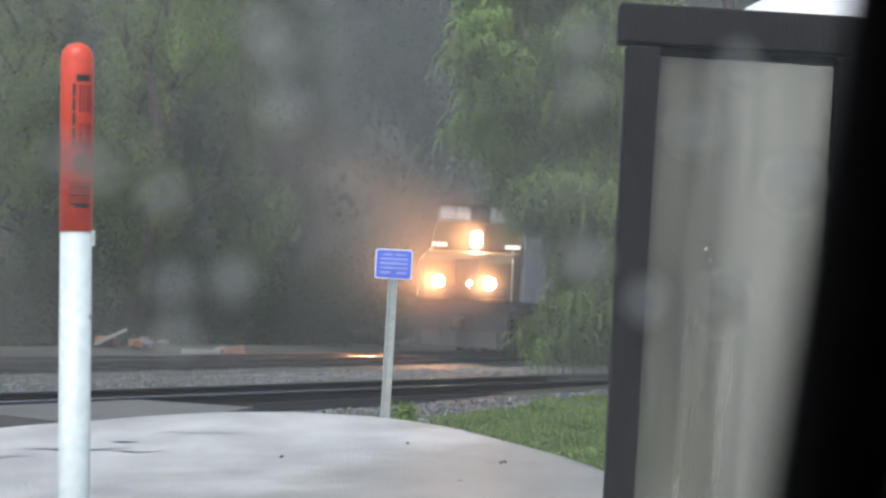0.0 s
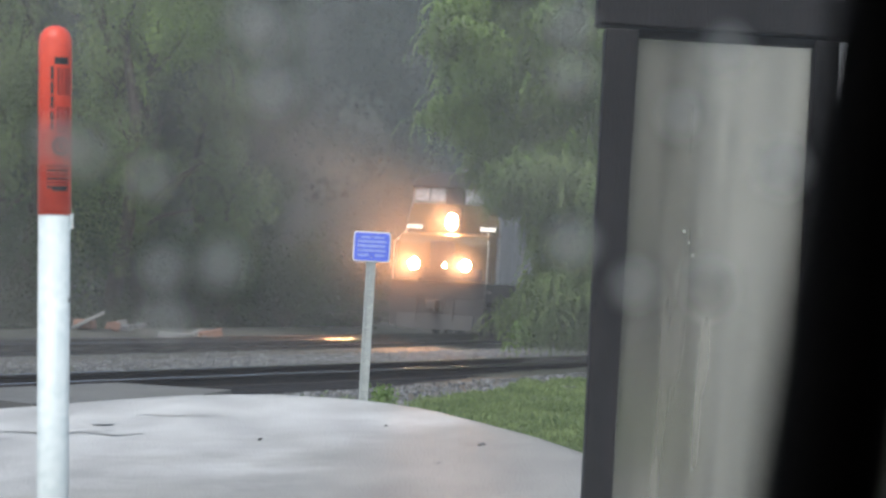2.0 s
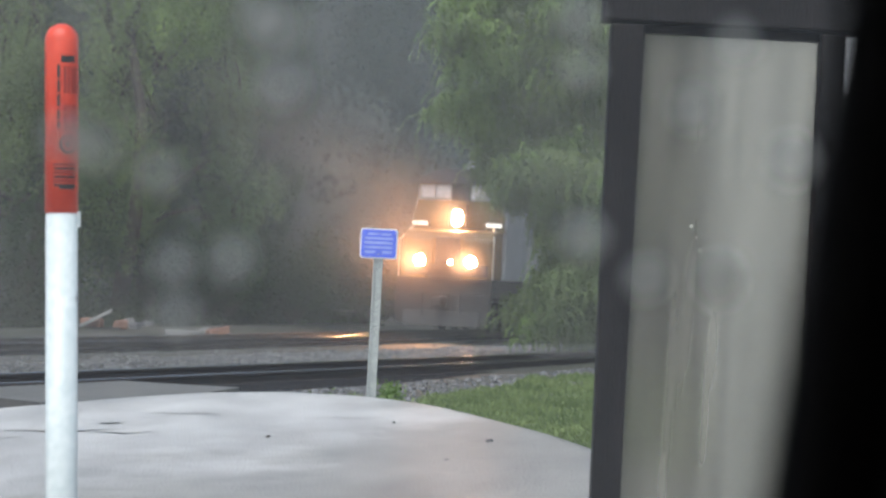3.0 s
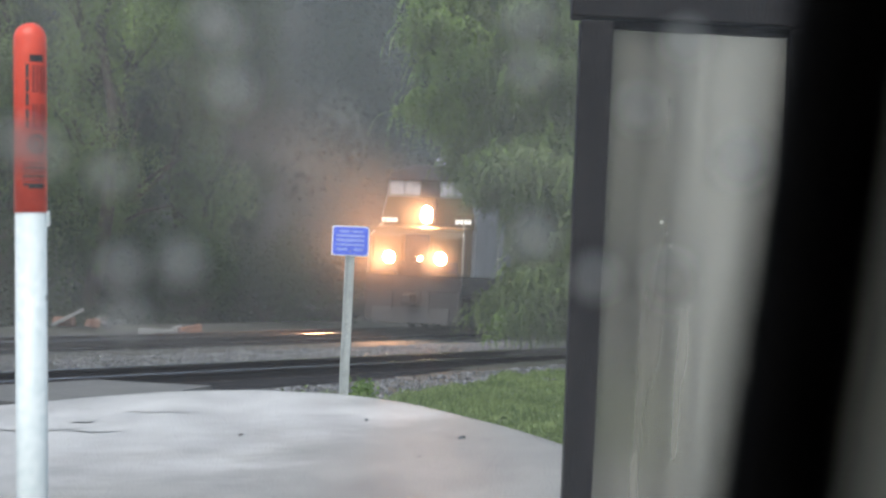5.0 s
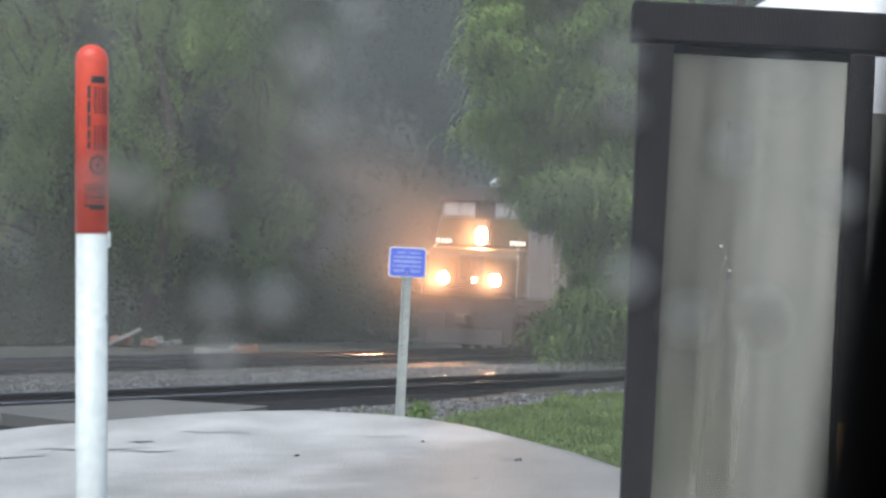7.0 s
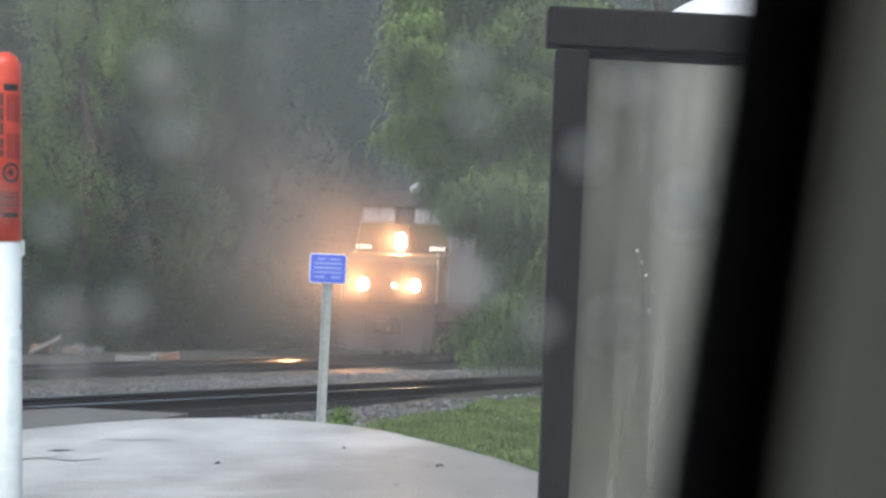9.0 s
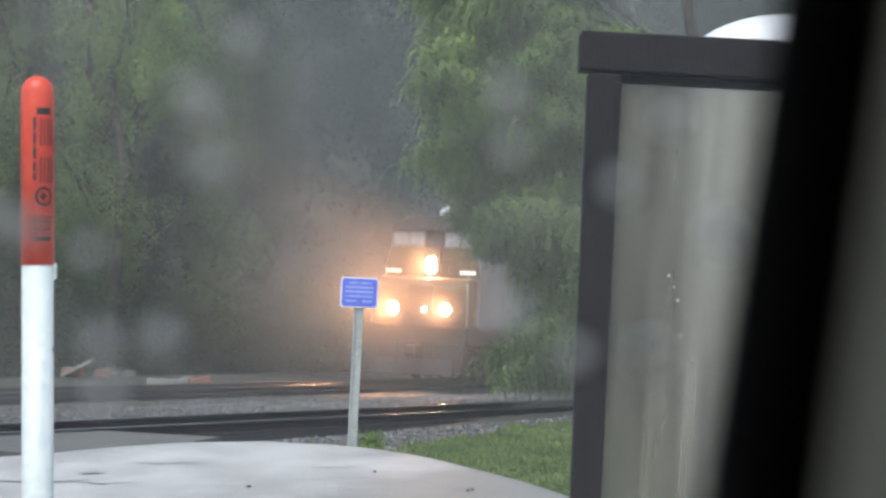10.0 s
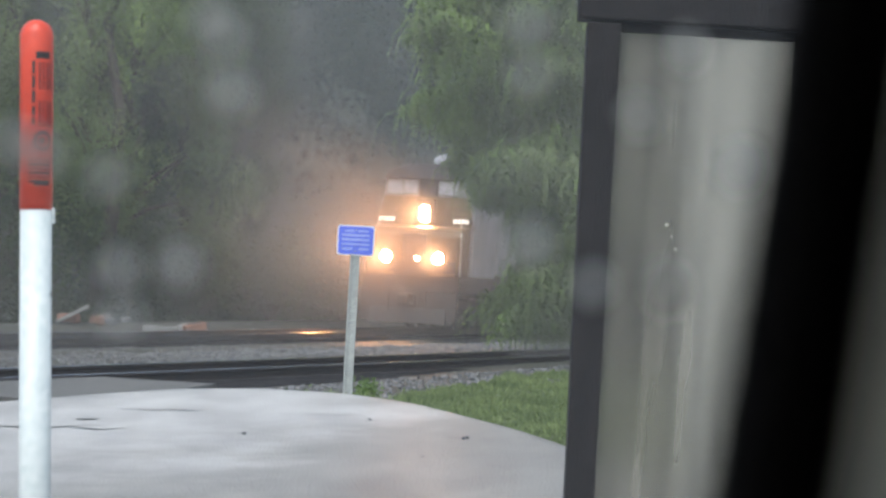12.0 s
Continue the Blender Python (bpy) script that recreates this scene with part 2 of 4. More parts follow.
def box(*a, bevel=0.0):
    return add_box(bmesh.new(), *a, bevel=bevel)


def rod(a, b, r, sides=8, r2=None, bm=None):
    bm = bm or bmesh.new()
    a, b = Vector(a), Vector(b)
    m = Matrix.Translation((a + b) / 2) @ (b - a).to_track_quat("Z", "Y").to_matrix().to_4x4()
    bmesh.ops.create_cone(bm, cap_ends=True, segments=sides, radius1=r, radius2=r if r2 is None else r2, depth=(b - a).length, matrix=m)
    return bm


def lathe(profile, sides=32):
    """profile: radius, height pairs from the bottom up."""
    bm = bmesh.new()
    rings = []
    for r, z in profile:
        rings.append([bm.verts.new((r * math.cos(2 * math.pi * k / sides), r * math.sin(2 * math.pi * k / sides), z)) for k in range(sides)])
    for lo, hi in zip(rings, rings[1:]):
        for k in range(sides):
            bm.faces.new((lo[k], lo[(k + 1) % sides], hi[(k + 1) % sides], hi[k])).smooth = True
    bm.faces.new(rings[-1])
    bm.faces.new(rings[0][::-1])
    return bm


def prism(points, y0, y1, bevel=0.0):
    """A plate with the outline points (x, z), from y0 to y1."""
    bm = bmesh.new()
    f = [bm.verts.new((x, y0, z)) for x, z in points]
    b = [bm.verts.new((x, y1, z)) for x, z in points]
    bm.faces.new(f)
    bm.faces.new(b[::-1])
    for k in range(len(f)):
        j = (k + 1) % len(f)
        bm.faces.new((f[k], b[k], b[j], f[j]))
    bmesh.ops.recalc_face_normals(bm, faces=bm.faces)
    if bevel:
        bmesh.ops.bevel(bm, geom=bm.edges[:], offset=bevel, segments=2, affect="EDGES", profile=0.5)
    return bm


def side_prism(points, x0, x1, bevel=0.0):
    """A block with the side outline points (y, z), from x0 to x1."""
    bm = prism(points, x0, x1, bevel)
    for v in bm.verts:
        v.co = Vector((v.co.y, v.co.x, v.co.z))
    bmesh.ops.recalc_face_normals(bm, faces=bm.faces)
    return bm


def rounded(w, h, r, n=5):
    """A rounded rectangle's outline about its centre."""
    out = []
    for cx, cz, a in ((w / 2 - r, h / 2 - r, 0), (-w / 2 + r, h / 2 - r, 90), (-w / 2 + r, -h / 2 + r, 180), (w / 2 - r, -h / 2 + r, 270)):
        out += [(cx + r * math.cos(radians(a + 90 * k / n)), cz + r * math.sin(radians(a + 90 * k / n))) for k in range(n + 1)]
    return out


def quads_object(name, verts, mat, parent=None, label=""):
    """verts: an array of n x 4 x 3 corners, one leaf each."""
    n = len(verts)
    me = bpy.data.meshes.new(name)
    me.vertices.add(n * 4)
    me.vertices.foreach_set("co", np.ascontiguousarray(verts, dtype=np.float32).ravel())
    me.loops.add(n * 4)
    me.loops.foreach_set("vertex_index", np.arange(n * 4, dtype=np.int32))
    me.polygons.add(n)
    me.polygons.foreach_set("loop_start", np.arange(0, n * 4, 4, dtype=np.int32))
    me.update(calc_edges=True)
    me.materials.append(mat)
    ob = new(name, me)
    if parent:
        ob.parent = parent
    if label:
        ob["label"] = label
    return ob


rng = np.random.default_rng(7)


def leaves(centres, length, width, droop=0.5):
    """Leaf blades at the centres, turned at random, hanging by droop."""
    n = len(centres)
    a = rng.uniform(0, 2 * np.pi, n)
    d = np.stack([np.cos(a), np.sin(a), -droop + rng.normal(0, 0.45, n)], 1)
    d /= np.linalg.norm(d, axis=1)[:, None]
    q = rng.normal(0, 1, (n, 3))
    s = np.cross(d, q)
    s /= np.linalg.norm(s, axis=1)[:, None] + 1e-9
    k = rng.uniform(0.6, 1.3, n)[:, None]
    d, s = d * length * k, s * width * k
    c = np.asarray(centres)
    return np.stack([c - d * 0.5, c + s * 0.5, c + d * 0.5, c - s * 0.5], 1)


def tassels(centres, radii, per, length, width, r, ragged=0.3):
    """Drooping clumps of overlapping leaves that face outwards and up, like shingles."""
    c, q = np.repeat(np.asarray(centres), per, 0), np.repeat(np.asarray(radii), per, 0)
    n = len(c)
    d = r.normal(0, 1, (n, 3))
    d[:, 2] = np.where(d[:, 2] < 0, d[:, 2] * 1.25, d[:, 2])
    d /= np.linalg.norm(d, axis=1)[:, None]
    narrow = np.where(d[:, 2] < 0, 1 + 0.45 * d[:, 2], 1.0)
    p = c + d * q * np.stack([narrow, narrow, np.ones(n)], 1) * r.uniform(1 - ragged, 1.0 + ragged * 0.3, n)[:, None]
    nm = d / q + r.normal(0, 0.22, (n, 3)) / q.mean() + np.array([0, 0, 0.5]) / q.mean()
    nm /= np.linalg.norm(nm, axis=1)[:, None]
    down = np.array([0, 0, -1.0]) + r.normal(0, 0.4, (n, 3))
    ax = down - nm * np.sum(down * nm, 1)[:, None]
    ax /= np.linalg.norm(ax, axis=1)[:, None] + 1e-9
    sd = np.cross(nm, ax)
    k = r.uniform(0.6, 1.3, n)[:, None]
    ax, sd = ax * length * k, sd * width * k
    return np.stack([p - ax * 0.5, p + sd * 0.5, p + ax * 0.5, p - sd * 0.5], 1)


def fronds(centres, radii, per, r, count=24, leaflet=0.06):
    """Hanging feathery sprays: from each place, arching stalks with leaflets on both sides."""
    c, q = np.repeat(np.asarray(centres), per, 0), np.repeat(np.asarray(radii), per, 0)
    n = len(c)
    th = r.uniform(0, 2 * np.pi, n)
    h = np.stack([np.cos(th), np.sin(th), np.zeros(n)], 1)
    long = q[:, 2] * r.uniform(1.3, 2.6, n)
    start = c + np.stack([r.normal(0, 1, n) * q[:, 0], r.normal(0, 1, n) * q[:, 1], q[:, 2] * r.uniform(0.4, 1.0, n)], 1)
    u = np.tile(np.linspace(0.05, 1.0, count), (n, 1)) + r.uniform(-0.03, 0.03, (n, count))
    out, fall = r.uniform(0.25, 0.65, n)[:, None], r.uniform(0.6, 1.0, n)[:, None]
    p = start[:, None, :] + h[:, None, :] * (out * long[:, None] * np.sqrt(np.clip(u, 0, 2)))[:, :, None]
    p[:, :, 2] -= fall * long[:, None] * (0.2 * u + 0.8 * u * u)
    side = np.stack([-h[:, 1], h[:, 0], np.zeros(n)], 1)[:, None, :] * np.where(np.arange(count) % 2, 1.0, -1.0)[None, :, None]
    ax = side * r.uniform(0.4, 0.9, (n, count, 1)) + h[:, None, :] * r.uniform(0.0, 0.5, (n, count, 1)) + np.array([0, 0, -1.0]) * r.uniform(0.35, 0.9, (n, count, 1))
    ax /= np.linalg.norm(ax, axis=2)[:, :, None]
    up = h[:, None, :] * 0.5 + np.array([0, 0, 1.0]) + r.normal(0, 0.22, (n, count, 3))
    sd = np.cross(ax, up)
    sd /= np.linalg.norm(sd, axis=2)[:, :, None] + 1e-9
    k = (r.uniform(0.7, 1.3, (n, count)) * leaflet * (1.15 - 0.5 * u))[:, :, None]
    a, b = (ax * k).reshape(-1, 3), (sd * k * 0.38).reshape(-1, 3)
    p = p.reshape(-1, 3)
    return np.stack([p, p + a * 0.45 + b, p + a, p + a * 0.45 - b], 1)


# ---- ground ----
def rise(y):
    """Height of the paved lot, which climbs towards the tracks."""
    t = min(max((y - 14.0) / 9.0, 0.0), 1.0)
    return 0.0 if y < 14 else (0.033 * 4.5 * t * t if y < 23 else 0.033 * (y - 18.5))


def lot_edge(x):
    d = x + 1.9
    return 30.7 - (0.55 * d ** 2.3 if d > 0 else 0.42 * d * d) if d < 3.6 else max(6.0, 20.23 - 5.4 * (d - 3.6))


RAIL_NEAR_TOP, RAIL_FAR_TOP = 0.40, 0.72


def far_track(s):
    """Plan of the far track's near rail, s metres from the engine's place towards the viewer: place and heading."""
    x, y, step = 0.97 - 0.75, 86.0, 0.5
    if s <= 0:
        a = radians(16)
        return x - s * math.sin(a), y - s * math.cos(a), a
    k = 0.0
    a = radians(16)
    while k < s:
        h = min(step, s - k)
        a = radians(16 + min(k, 40) * 0.35)
        x, y, k = x - h * math.sin(a), y - h * math.cos(a), k + h
    return x, y, a


FAR_LINE = [far_track(s) for s in np.arange(-70, 72, 2.0)]
A_NEAR = radians(24.6)
NEAR_LINE = [(-3.87 + math.sin(A_NEAR) * s, 40 + math.cos(A_NEAR) * s, A_NEAR) for s in np.arange(60, -32, -2.0)]


def beside(line, off):
    """The line shifted off metres to the far side."""
    return [(x - math.cos(a) * off, y + math.sin(a) * off, a) for x, y, a in line]


def dist_to(line, x, y):
    a = FAST[id(line)]
    return float(np.min((a[:, 0] - x) ** 2 + (a[:, 1] - y) ** 2)) ** 0.5


def beyond(line, x, y):
    """How far the place lies on the far side of the line."""
    a = FAST[id(line)]
    p = a[int(np.argmin((a[:, 0] - x) ** 2 + (a[:, 1] - y) ** 2))]
    return -(x - p[0]) * math.cos(p[2]) + (y - p[1]) * math.sin(p[2])


MID_NEAR, MID_FAR = beside(NEAR_LINE, 0.72), beside(FAR_LINE, 0.72)
FAST = {id(MID_NEAR): np.array(MID_NEAR), id(MID_FAR): np.array(MID_FAR)}


def ground_height(x, y):
    pad = rise(min(y, 31)) - 0.05
    z = pad if y < lot_edge(x) + 0.2 else min(pad, 0.16)
    if y > 26 and y > lot_edge(x) + 0.2:
        z = 0.16 + (0.18 if y > 60 else 0.18 * max(0, (y - 42)) / 18)
        n, f = dist_to(MID_NEAR, x, y), dist_to(MID_FAR, x, y)
        z = max(z, RAIL_NEAR_TOP - 0.2 - max(0, n - 1.5) * 0.35, RAIL_FAR_TOP - 0.27 - max(0, f - 1.7) * 0.115)
        if y > 55 and beyond(MID_FAR, x, y) > 2:
            z = max(z, 0.58 + 0.42 * min(1, (beyond(MID_FAR, x, y) - 2) / 2.5))
        z += 0.02 * noise.noise((x * 1.3, y * 1.3, 0))
    if y > 100:
        z += (y - 100) ** 1.5 * 0.05
    return z


def sheet(xs, ys, height):
    bm = bmesh.new()
    g = [[bm.verts.new((x, y, height(x, y))) for x in xs] for y in ys]
    for r0, r1 in zip(g, g[1:]):
        for k in range(len(xs) - 1):
            bm.faces.new((r0[k], r0[k + 1], r1[k + 1], r1[k])).smooth = True
    return bm


xs = sorted({*np.arange(-26, 30, 1.0).tolist(), *np.arange(-9, 9, 0.35).tolist(), -900, -300, -120, -60, 60, 120, 300, 900})
ys = sorted({*np.arange(-30, 24, 3.0).tolist(), *np.arange(24, 100, 0.6).tolist(), *np.arange(100, 175, 3.0).tolist(), 250, 500, 1200, -400, -100})
tagged(part("ground", sheet(xs, ys, lambda x, y: ground_height(x, min(y, 190))), EARTH), "dark wet earth and track bed below the woods", "ground", kind="structure")


def pavement():
    bm = bmesh.new()
    cols = np.arange(-16, 8.01, 0.2)
    rows = []
    for x in cols:
        e = lot_edge(x) + 0.04 * math.sin(x * 7.0) + 0.05 * math.sin(x * 2.3 + 1)
        yy = [-8 + (e + 8) * k / 70 for k in range(71)]
        line = [bm.verts.new((x, y, rise(y) + 0.012 * noise.noise((x * 0.7, y * 0.5, 3)))) for y in yy]
        line.append(bm.verts.new((x, e + 0.05, rise(e) - 0.02)))
        line.append(bm.verts.new((x, e + 0.08, rise(e) - 0.4)))
        rows.append(line)
    for a, b in zip(rows, rows[1:]):
        for k in range(len(a) - 1):
            bm.faces.new((a[k], b[k], b[k + 1], a[k + 1])).smooth = True
    return bm


lot = tagged(part("pavement", pavement(), PAVE), "wet pale grey concrete lot with a rounded edge", "pavement", kind="structure")


def seal(x0, x1, y0, bend, width):
    bm = bmesh.new()
    top, low = [], []
    for k in range(15):
        x = x0 + (x1 - x0) * k / 14
        y = y0 + bend * math.sin(k * 0.6) + 0.03 * noise.noise((x * 3, y0, 0))
        w = width * (0.25 + math.sin(math.pi * k / 14))
        z = rise(y) + 0.012 * noise.noise((x * 0.7, y * 0.5, 3)) + 0.006
        low.append(bm.verts.new((x, y - w, z))), top.append(bm.verts.new((x, y + w, z + 0.033 * 2 * w)))
    for k in range(14):
        bm.faces.new((low[k], low[k + 1], top[k + 1], top[k]))
    return bm


for x0, x1, y0, bend, w in ((-2.75, -2.1, 27.3, 0.1, 0.030), (-2.3, -1.95, 27.2, 0.05, 0.024), (-3.9, -2.7, 25.1, 0.15, 0.042), (-3.0, -2.4, 24.8, 0.1, 0.036),
                            (-4.6, -3.5, 24.2, 0.1, 0.042), (-3.05, -2.8, 26.0, 0.02, 0.06), (-1.0, -0.4, 26.5, 0.08, 0.02), (0.3, 0.55, 23.6, 0.05, 0.025)):
    part("crack", seal(x0, x1, y0, bend, w), CRACK, lot, "dark tar-filled crack")


def apron():
    """The asphalt of the level crossing, from the lot up to the near rail."""
    bm = bmesh.new()
    pts = [(-2.35, 35.0), (-2.6, 33.0), (-3.05, 31.0), (-4.15, 30.2), (-5.3, 32.9), (-9.2, 33.0), (-9.0, 33.8), (-6.6, 34.0), (-4.2, 39.0)]
    bot = [bm.verts.new((x, y, 0.1)) for x, y in pts]
    top = [bm.verts.new((x, y, 0.36 - max(0, 36 - y) * 0.006)) for x, y in pts]
    bm.faces.new(top), bm.faces.new(bot[::-1])
    for k in range(len(pts)):
        j = (k + 1) % len(pts)
        bm.faces.new((bot[k], bot[j], top[j], top[k]))
    bmesh.ops.recalc_face_normals(bm, faces=bm.faces)
    return bm


tagged(part("road", apron(), APRON), "wet grey asphalt apron of the level crossing", "road", kind="structure")


for x, y in ((0.48, 23.4), (-0.35, 25.6), (-1.4, 24.0), (0.1, 21.5)):
    bm = quads_object("leaf_scrap", leaves([(x, y, rise(y) + 0.015), (x + 0.03, y + 0.02, rise(y) + 0.02)], 0.07, 0.035, 0.0), CRACK, lot, "dark wet leaf scrap")

# An added flat black sheet that darkens the gap between lot and crossing.
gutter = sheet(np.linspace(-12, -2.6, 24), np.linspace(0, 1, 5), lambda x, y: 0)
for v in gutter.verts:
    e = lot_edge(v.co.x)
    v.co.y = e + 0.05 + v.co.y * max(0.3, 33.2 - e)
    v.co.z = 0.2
tagged(part("gutter", gutter, BLACK_STRIP), "added plain black sheet between lot and crossing", "gutter", kind="structure")


# ---- tracks ----
def sweep(line, outline, top):
    """A bar of the outline (across, height below the top) along a line in plan."""
    bm = bmesh.new()
    rings = []
    for x, y, a in line:
        ca, sa = math.cos(a), math.sin(a)
        rings.append([bm.verts.new((x - ca * u, y + sa * u, top + w)) for u, w in outline])
    n = len(outline)
    for r0, r1 in zip(rings, rings[1:]):
        for k in range(n):
            bm.faces.new((r0[k], r0[(k + 1) % n], r1[(k + 1) % n], r1[k]))
    bm.faces.new(rings[0]), bm.faces.new(rings[-1][::-1])
    bmesh.ops.recalc_face_normals(bm, faces=bm.faces)
    return bm


WEB = [(-0.0365, -0.0084), (-0.036, -0.045), (-0.01, -0.06), (-0.01, -0.15), (-0.075, -0.172), (-0.075, -0.185), (0.075, -0.185), (0.075, -0.172), (0.01, -0.15), (0.01, -0.06), (0.036, -0.045), (0.0365, -0.0084)]
HEAD = [(-0.0362, -0.0088), (-0.0285, -0.001), (-0.014, -0.0002), (0.0, 0.0), (0.014, -0.0002), (0.0285, -0.001), (0.0362, -0.0088)]


def track(name, line, top, cant, label, bed):
    t = thing(name, label, "railway track", kind="structure")
    for off, up in ((0.0, 0.0), (1.5, cant)):
        r = part("rail", sweep(beside(line, off), WEB, top + up), STEEL, t, "dark rusty steel rail")
        part("rail_head", sweep(beside(line, off), HEAD, top + up + 0.0005), POLISHED, r, "wet polished running surface")
    # Near-black bed plate: shade under the rails is put into its colour.
    part("bed", sweep(beside(line, 0.75), bed, top + cant / 2), SHADE_BED, t, "dark ballast bed with the shade under the rails in its colour")
    me = None
    mid = beside(line, 0.75)
    for (x0, y0, a), (x1, y1, b) in zip(mid, mid[1:]):
        for k in range(3):
            u = k / 3
            if me is None:
                bm = box(-1.3, 1.3, -0.11, 0.11, -0.17, 0.0, bevel=0.012)
                ob = part("tie", bm, TIMBER, t)
                me = ob.data
            else:
                ob = new("tie", me)
                ob.parent = t
            ob.matrix_basis = pose(x0 + (x1 - x0) * u, y0 + (y1 - y0) * u, top - 0.19 + cant / 2, 0, math.degrees(math.atan2(cant, 1.5)), -math.degrees(a) + random.uniform(-1, 1))
    return t


track("near_track", NEAR_LINE, RAIL_NEAR_TOP, 0.07, "railway track with dark rails on ballast, wet rail heads",
      [(-1.34, -0.2), (-2.1, -0.25), (-2.4, -0.55), (1.42, -0.5), (1.34, -0.2)])
track("far_track", FAR_LINE, RAIL_FAR_TOP, 0.09, "railway track curving towards the woods on raised ballast",
      [(-1.34, -0.2), (-1.42, -0.5), (1.42, -0.5), (1.34, -0.2)])


def stones():
    """Loose crushed stone along both tracks."""
    v, f = [], []
    base = np.array([(1, 0, 0), (0, 1, 0), (-1, 0, 0), (0, -1, 0), (0.1, 0.1, 0.8), (0, 0, -0.6)])
    tri = [(0, 1, 4), (1, 2, 4), (2, 3, 4), (3, 0, 4), (1, 0, 5), (2, 1, 5), (3, 2, 5), (0, 3, 5)]
    for line, lo, hi, n in ((MID_NEAR, 1.3, 12.0, 14000), (MID_NEAR, -7.5, -2.3, 14000), (MID_FAR, -12.0, 3.0, 15000)):
        for _ in range(n):
            x, y, a = line[rng.integers(len(line) // 3, len(line))] if line is MID_FAR else line[rng.integers(8, len(line) - 10)]
            t, o = rng.uniform(-1, 1), rng.uniform(lo, hi)
            px, py = x + math.sin(a) * t - math.cos(a) * o, y + math.cos(a) * t + math.sin(a) * o
            if py < lot_edge(px) + 0.6 or (py < 41 and px < -2.6 and o < 0):
                continue
            s = rng.uniform(0.012, 0.04)
            q = base * s * rng.uniform(0.6, 1.4, (6, 3))
            c, w = math.cos(t * 9), math.sin(t * 9)
            q = np.stack([q[:, 0] * c - q[:, 1] * w, q[:, 0] * w + q[:, 1] * c, q[:, 2]], 1) + (px, py, ground_height(px, py) + s * 0.2)
            k = len(v)
            v += q.tolist()
            f += [(i + k, j + k, m + k) for i, j, m in tri]
    me = bpy.data.meshes.new("ballast")
    me.from_pydata(v, [], f)
    me.materials.append(STONE)
    return tagged(new("ballast", me), "grey crushed stone ballast between the tracks", "ballast", kind="stuff")


stones()


# ---- trees ----
def limb(bm, a, b, r0, r1, sides=7, bend=0.3, steps=4):
    a, b = Vector(a), Vector(b)
    last, pa = None, None
    side = Vector((random.uniform(-1, 1), random.uniform(-1, 1), random.uniform(-0.3, 0.6))) * (b - a).length * bend * 0.4
    for k in range(steps):
        p = a.lerp(b, k / steps) + side * math.sin(math.pi * k / steps)
        q = a.lerp(b, (k + 1) / steps) + side * math.sin(math.pi * (k + 1) / steps)
        rod(p, q, r0 + (r1 - r0) * k / steps, sides, r0 + (r1 - r0) * (k + 1) / steps, bm)
    return bm


def wood_tree(name, x, y, height, spread, count, mat, label, low=0.08, size=0.3, seed=1, group="trees of the wood behind the tracks"):
    """A tree hung with leafy vines: trunk, limbs, and leaves in curtains of clumps."""
    r = np.random.default_rng(seed)
    random.seed(seed)
    z0 = ground_height(x, y) - 0.1
    t = thing(name, label, "tree", pose(x, y, z0), group)
    bm = bmesh.new()
    limb(bm, (0, 0, 0), (r.normal(0, 0.4), r.normal(0, 0.4), height * 0.85), 0.28, 0.06, 9)
    tips = []
    for k in range(26):
        h = height * r.uniform(0.25, 0.95)
        a = r.uniform(0, 2 * np.pi)
        reach = spread * r.uniform(0.45, 1.0) * (1.1 - 0.5 * h / height)
        tip = np.array([math.cos(a) * reach, math.sin(a) * reach, h + r.uniform(-0.2, 1.2)])
        limb(bm, (0, 0, h * 0.85), tip, 0.09, 0.02, 5)
        tips.append(tip)
    part("trunk", bm, BARK, t)
    cs, rad = [], []
    for tip in tips:
        for _ in range(7):
            c = tip * np.array([*([r.uniform(0.35, 1.1)] * 2), 1.0]) + r.normal(0, 0.3, 3)
            c[2] -= r.uniform(0, 2.6)
            w = r.uniform(0.4, 1.0)
            if c[2] > height * low:
                cs.append(c), rad.append((w, w, w * r.uniform(0.9, 2.0)))
    quads_object("crown", tassels(cs, rad, max(40, count // len(cs)), size, size * 0.6, r), mat, t)
    return t


k = 0
for x, y, h, s in ((-17, 96, 17, 4.2), (-12.6, 91, 16, 3.6), (-9.2, 94, 17, 3.4), (-5.6, 97, 15, 3.0), (-14.5, 103, 19, 4.5), (-7.5, 106, 20, 4.5), (6.5, 108, 20, 4.6), (10.5, 102, 18, 4.2), (15.5, 104, 19, 4.5), (20, 100, 18, 4.5), (-22, 100, 18, 4.5), (-11, 114, 21, 5), (12, 116, 22, 5)):
    k += 1
    wood_tree("tree", x, y, h, s * (0.72 if y < 100 else 1.0), 80000 if y < 100 else 40000, LEAF_FAR if y < 100 else LEAF_LOW, "tall tree hung with leafy vines in the rainy wood" if y < 100 else "tree deep in the rainy wood, with shade in its leaf colour", seed=40 + k, size=0.075 if y < 100 else 0.1)
for x, y, h, s, low in ((-9.6, 86, 14.5, 2.0, 0.1), (-8.3, 86, 15, 2.4, 0.58), (-12.8, 87, 15, 2.2, 0.3), (-6.2, 91, 12.5, 1.7, 0.05)):
    k += 1
    wood_tree("tree", x, y, h, s, 60000, LEAF_BRIGHT if low > 0.5 else LEAF, "slender tree hung with bright green vines", low, 0.075, 40 + k)


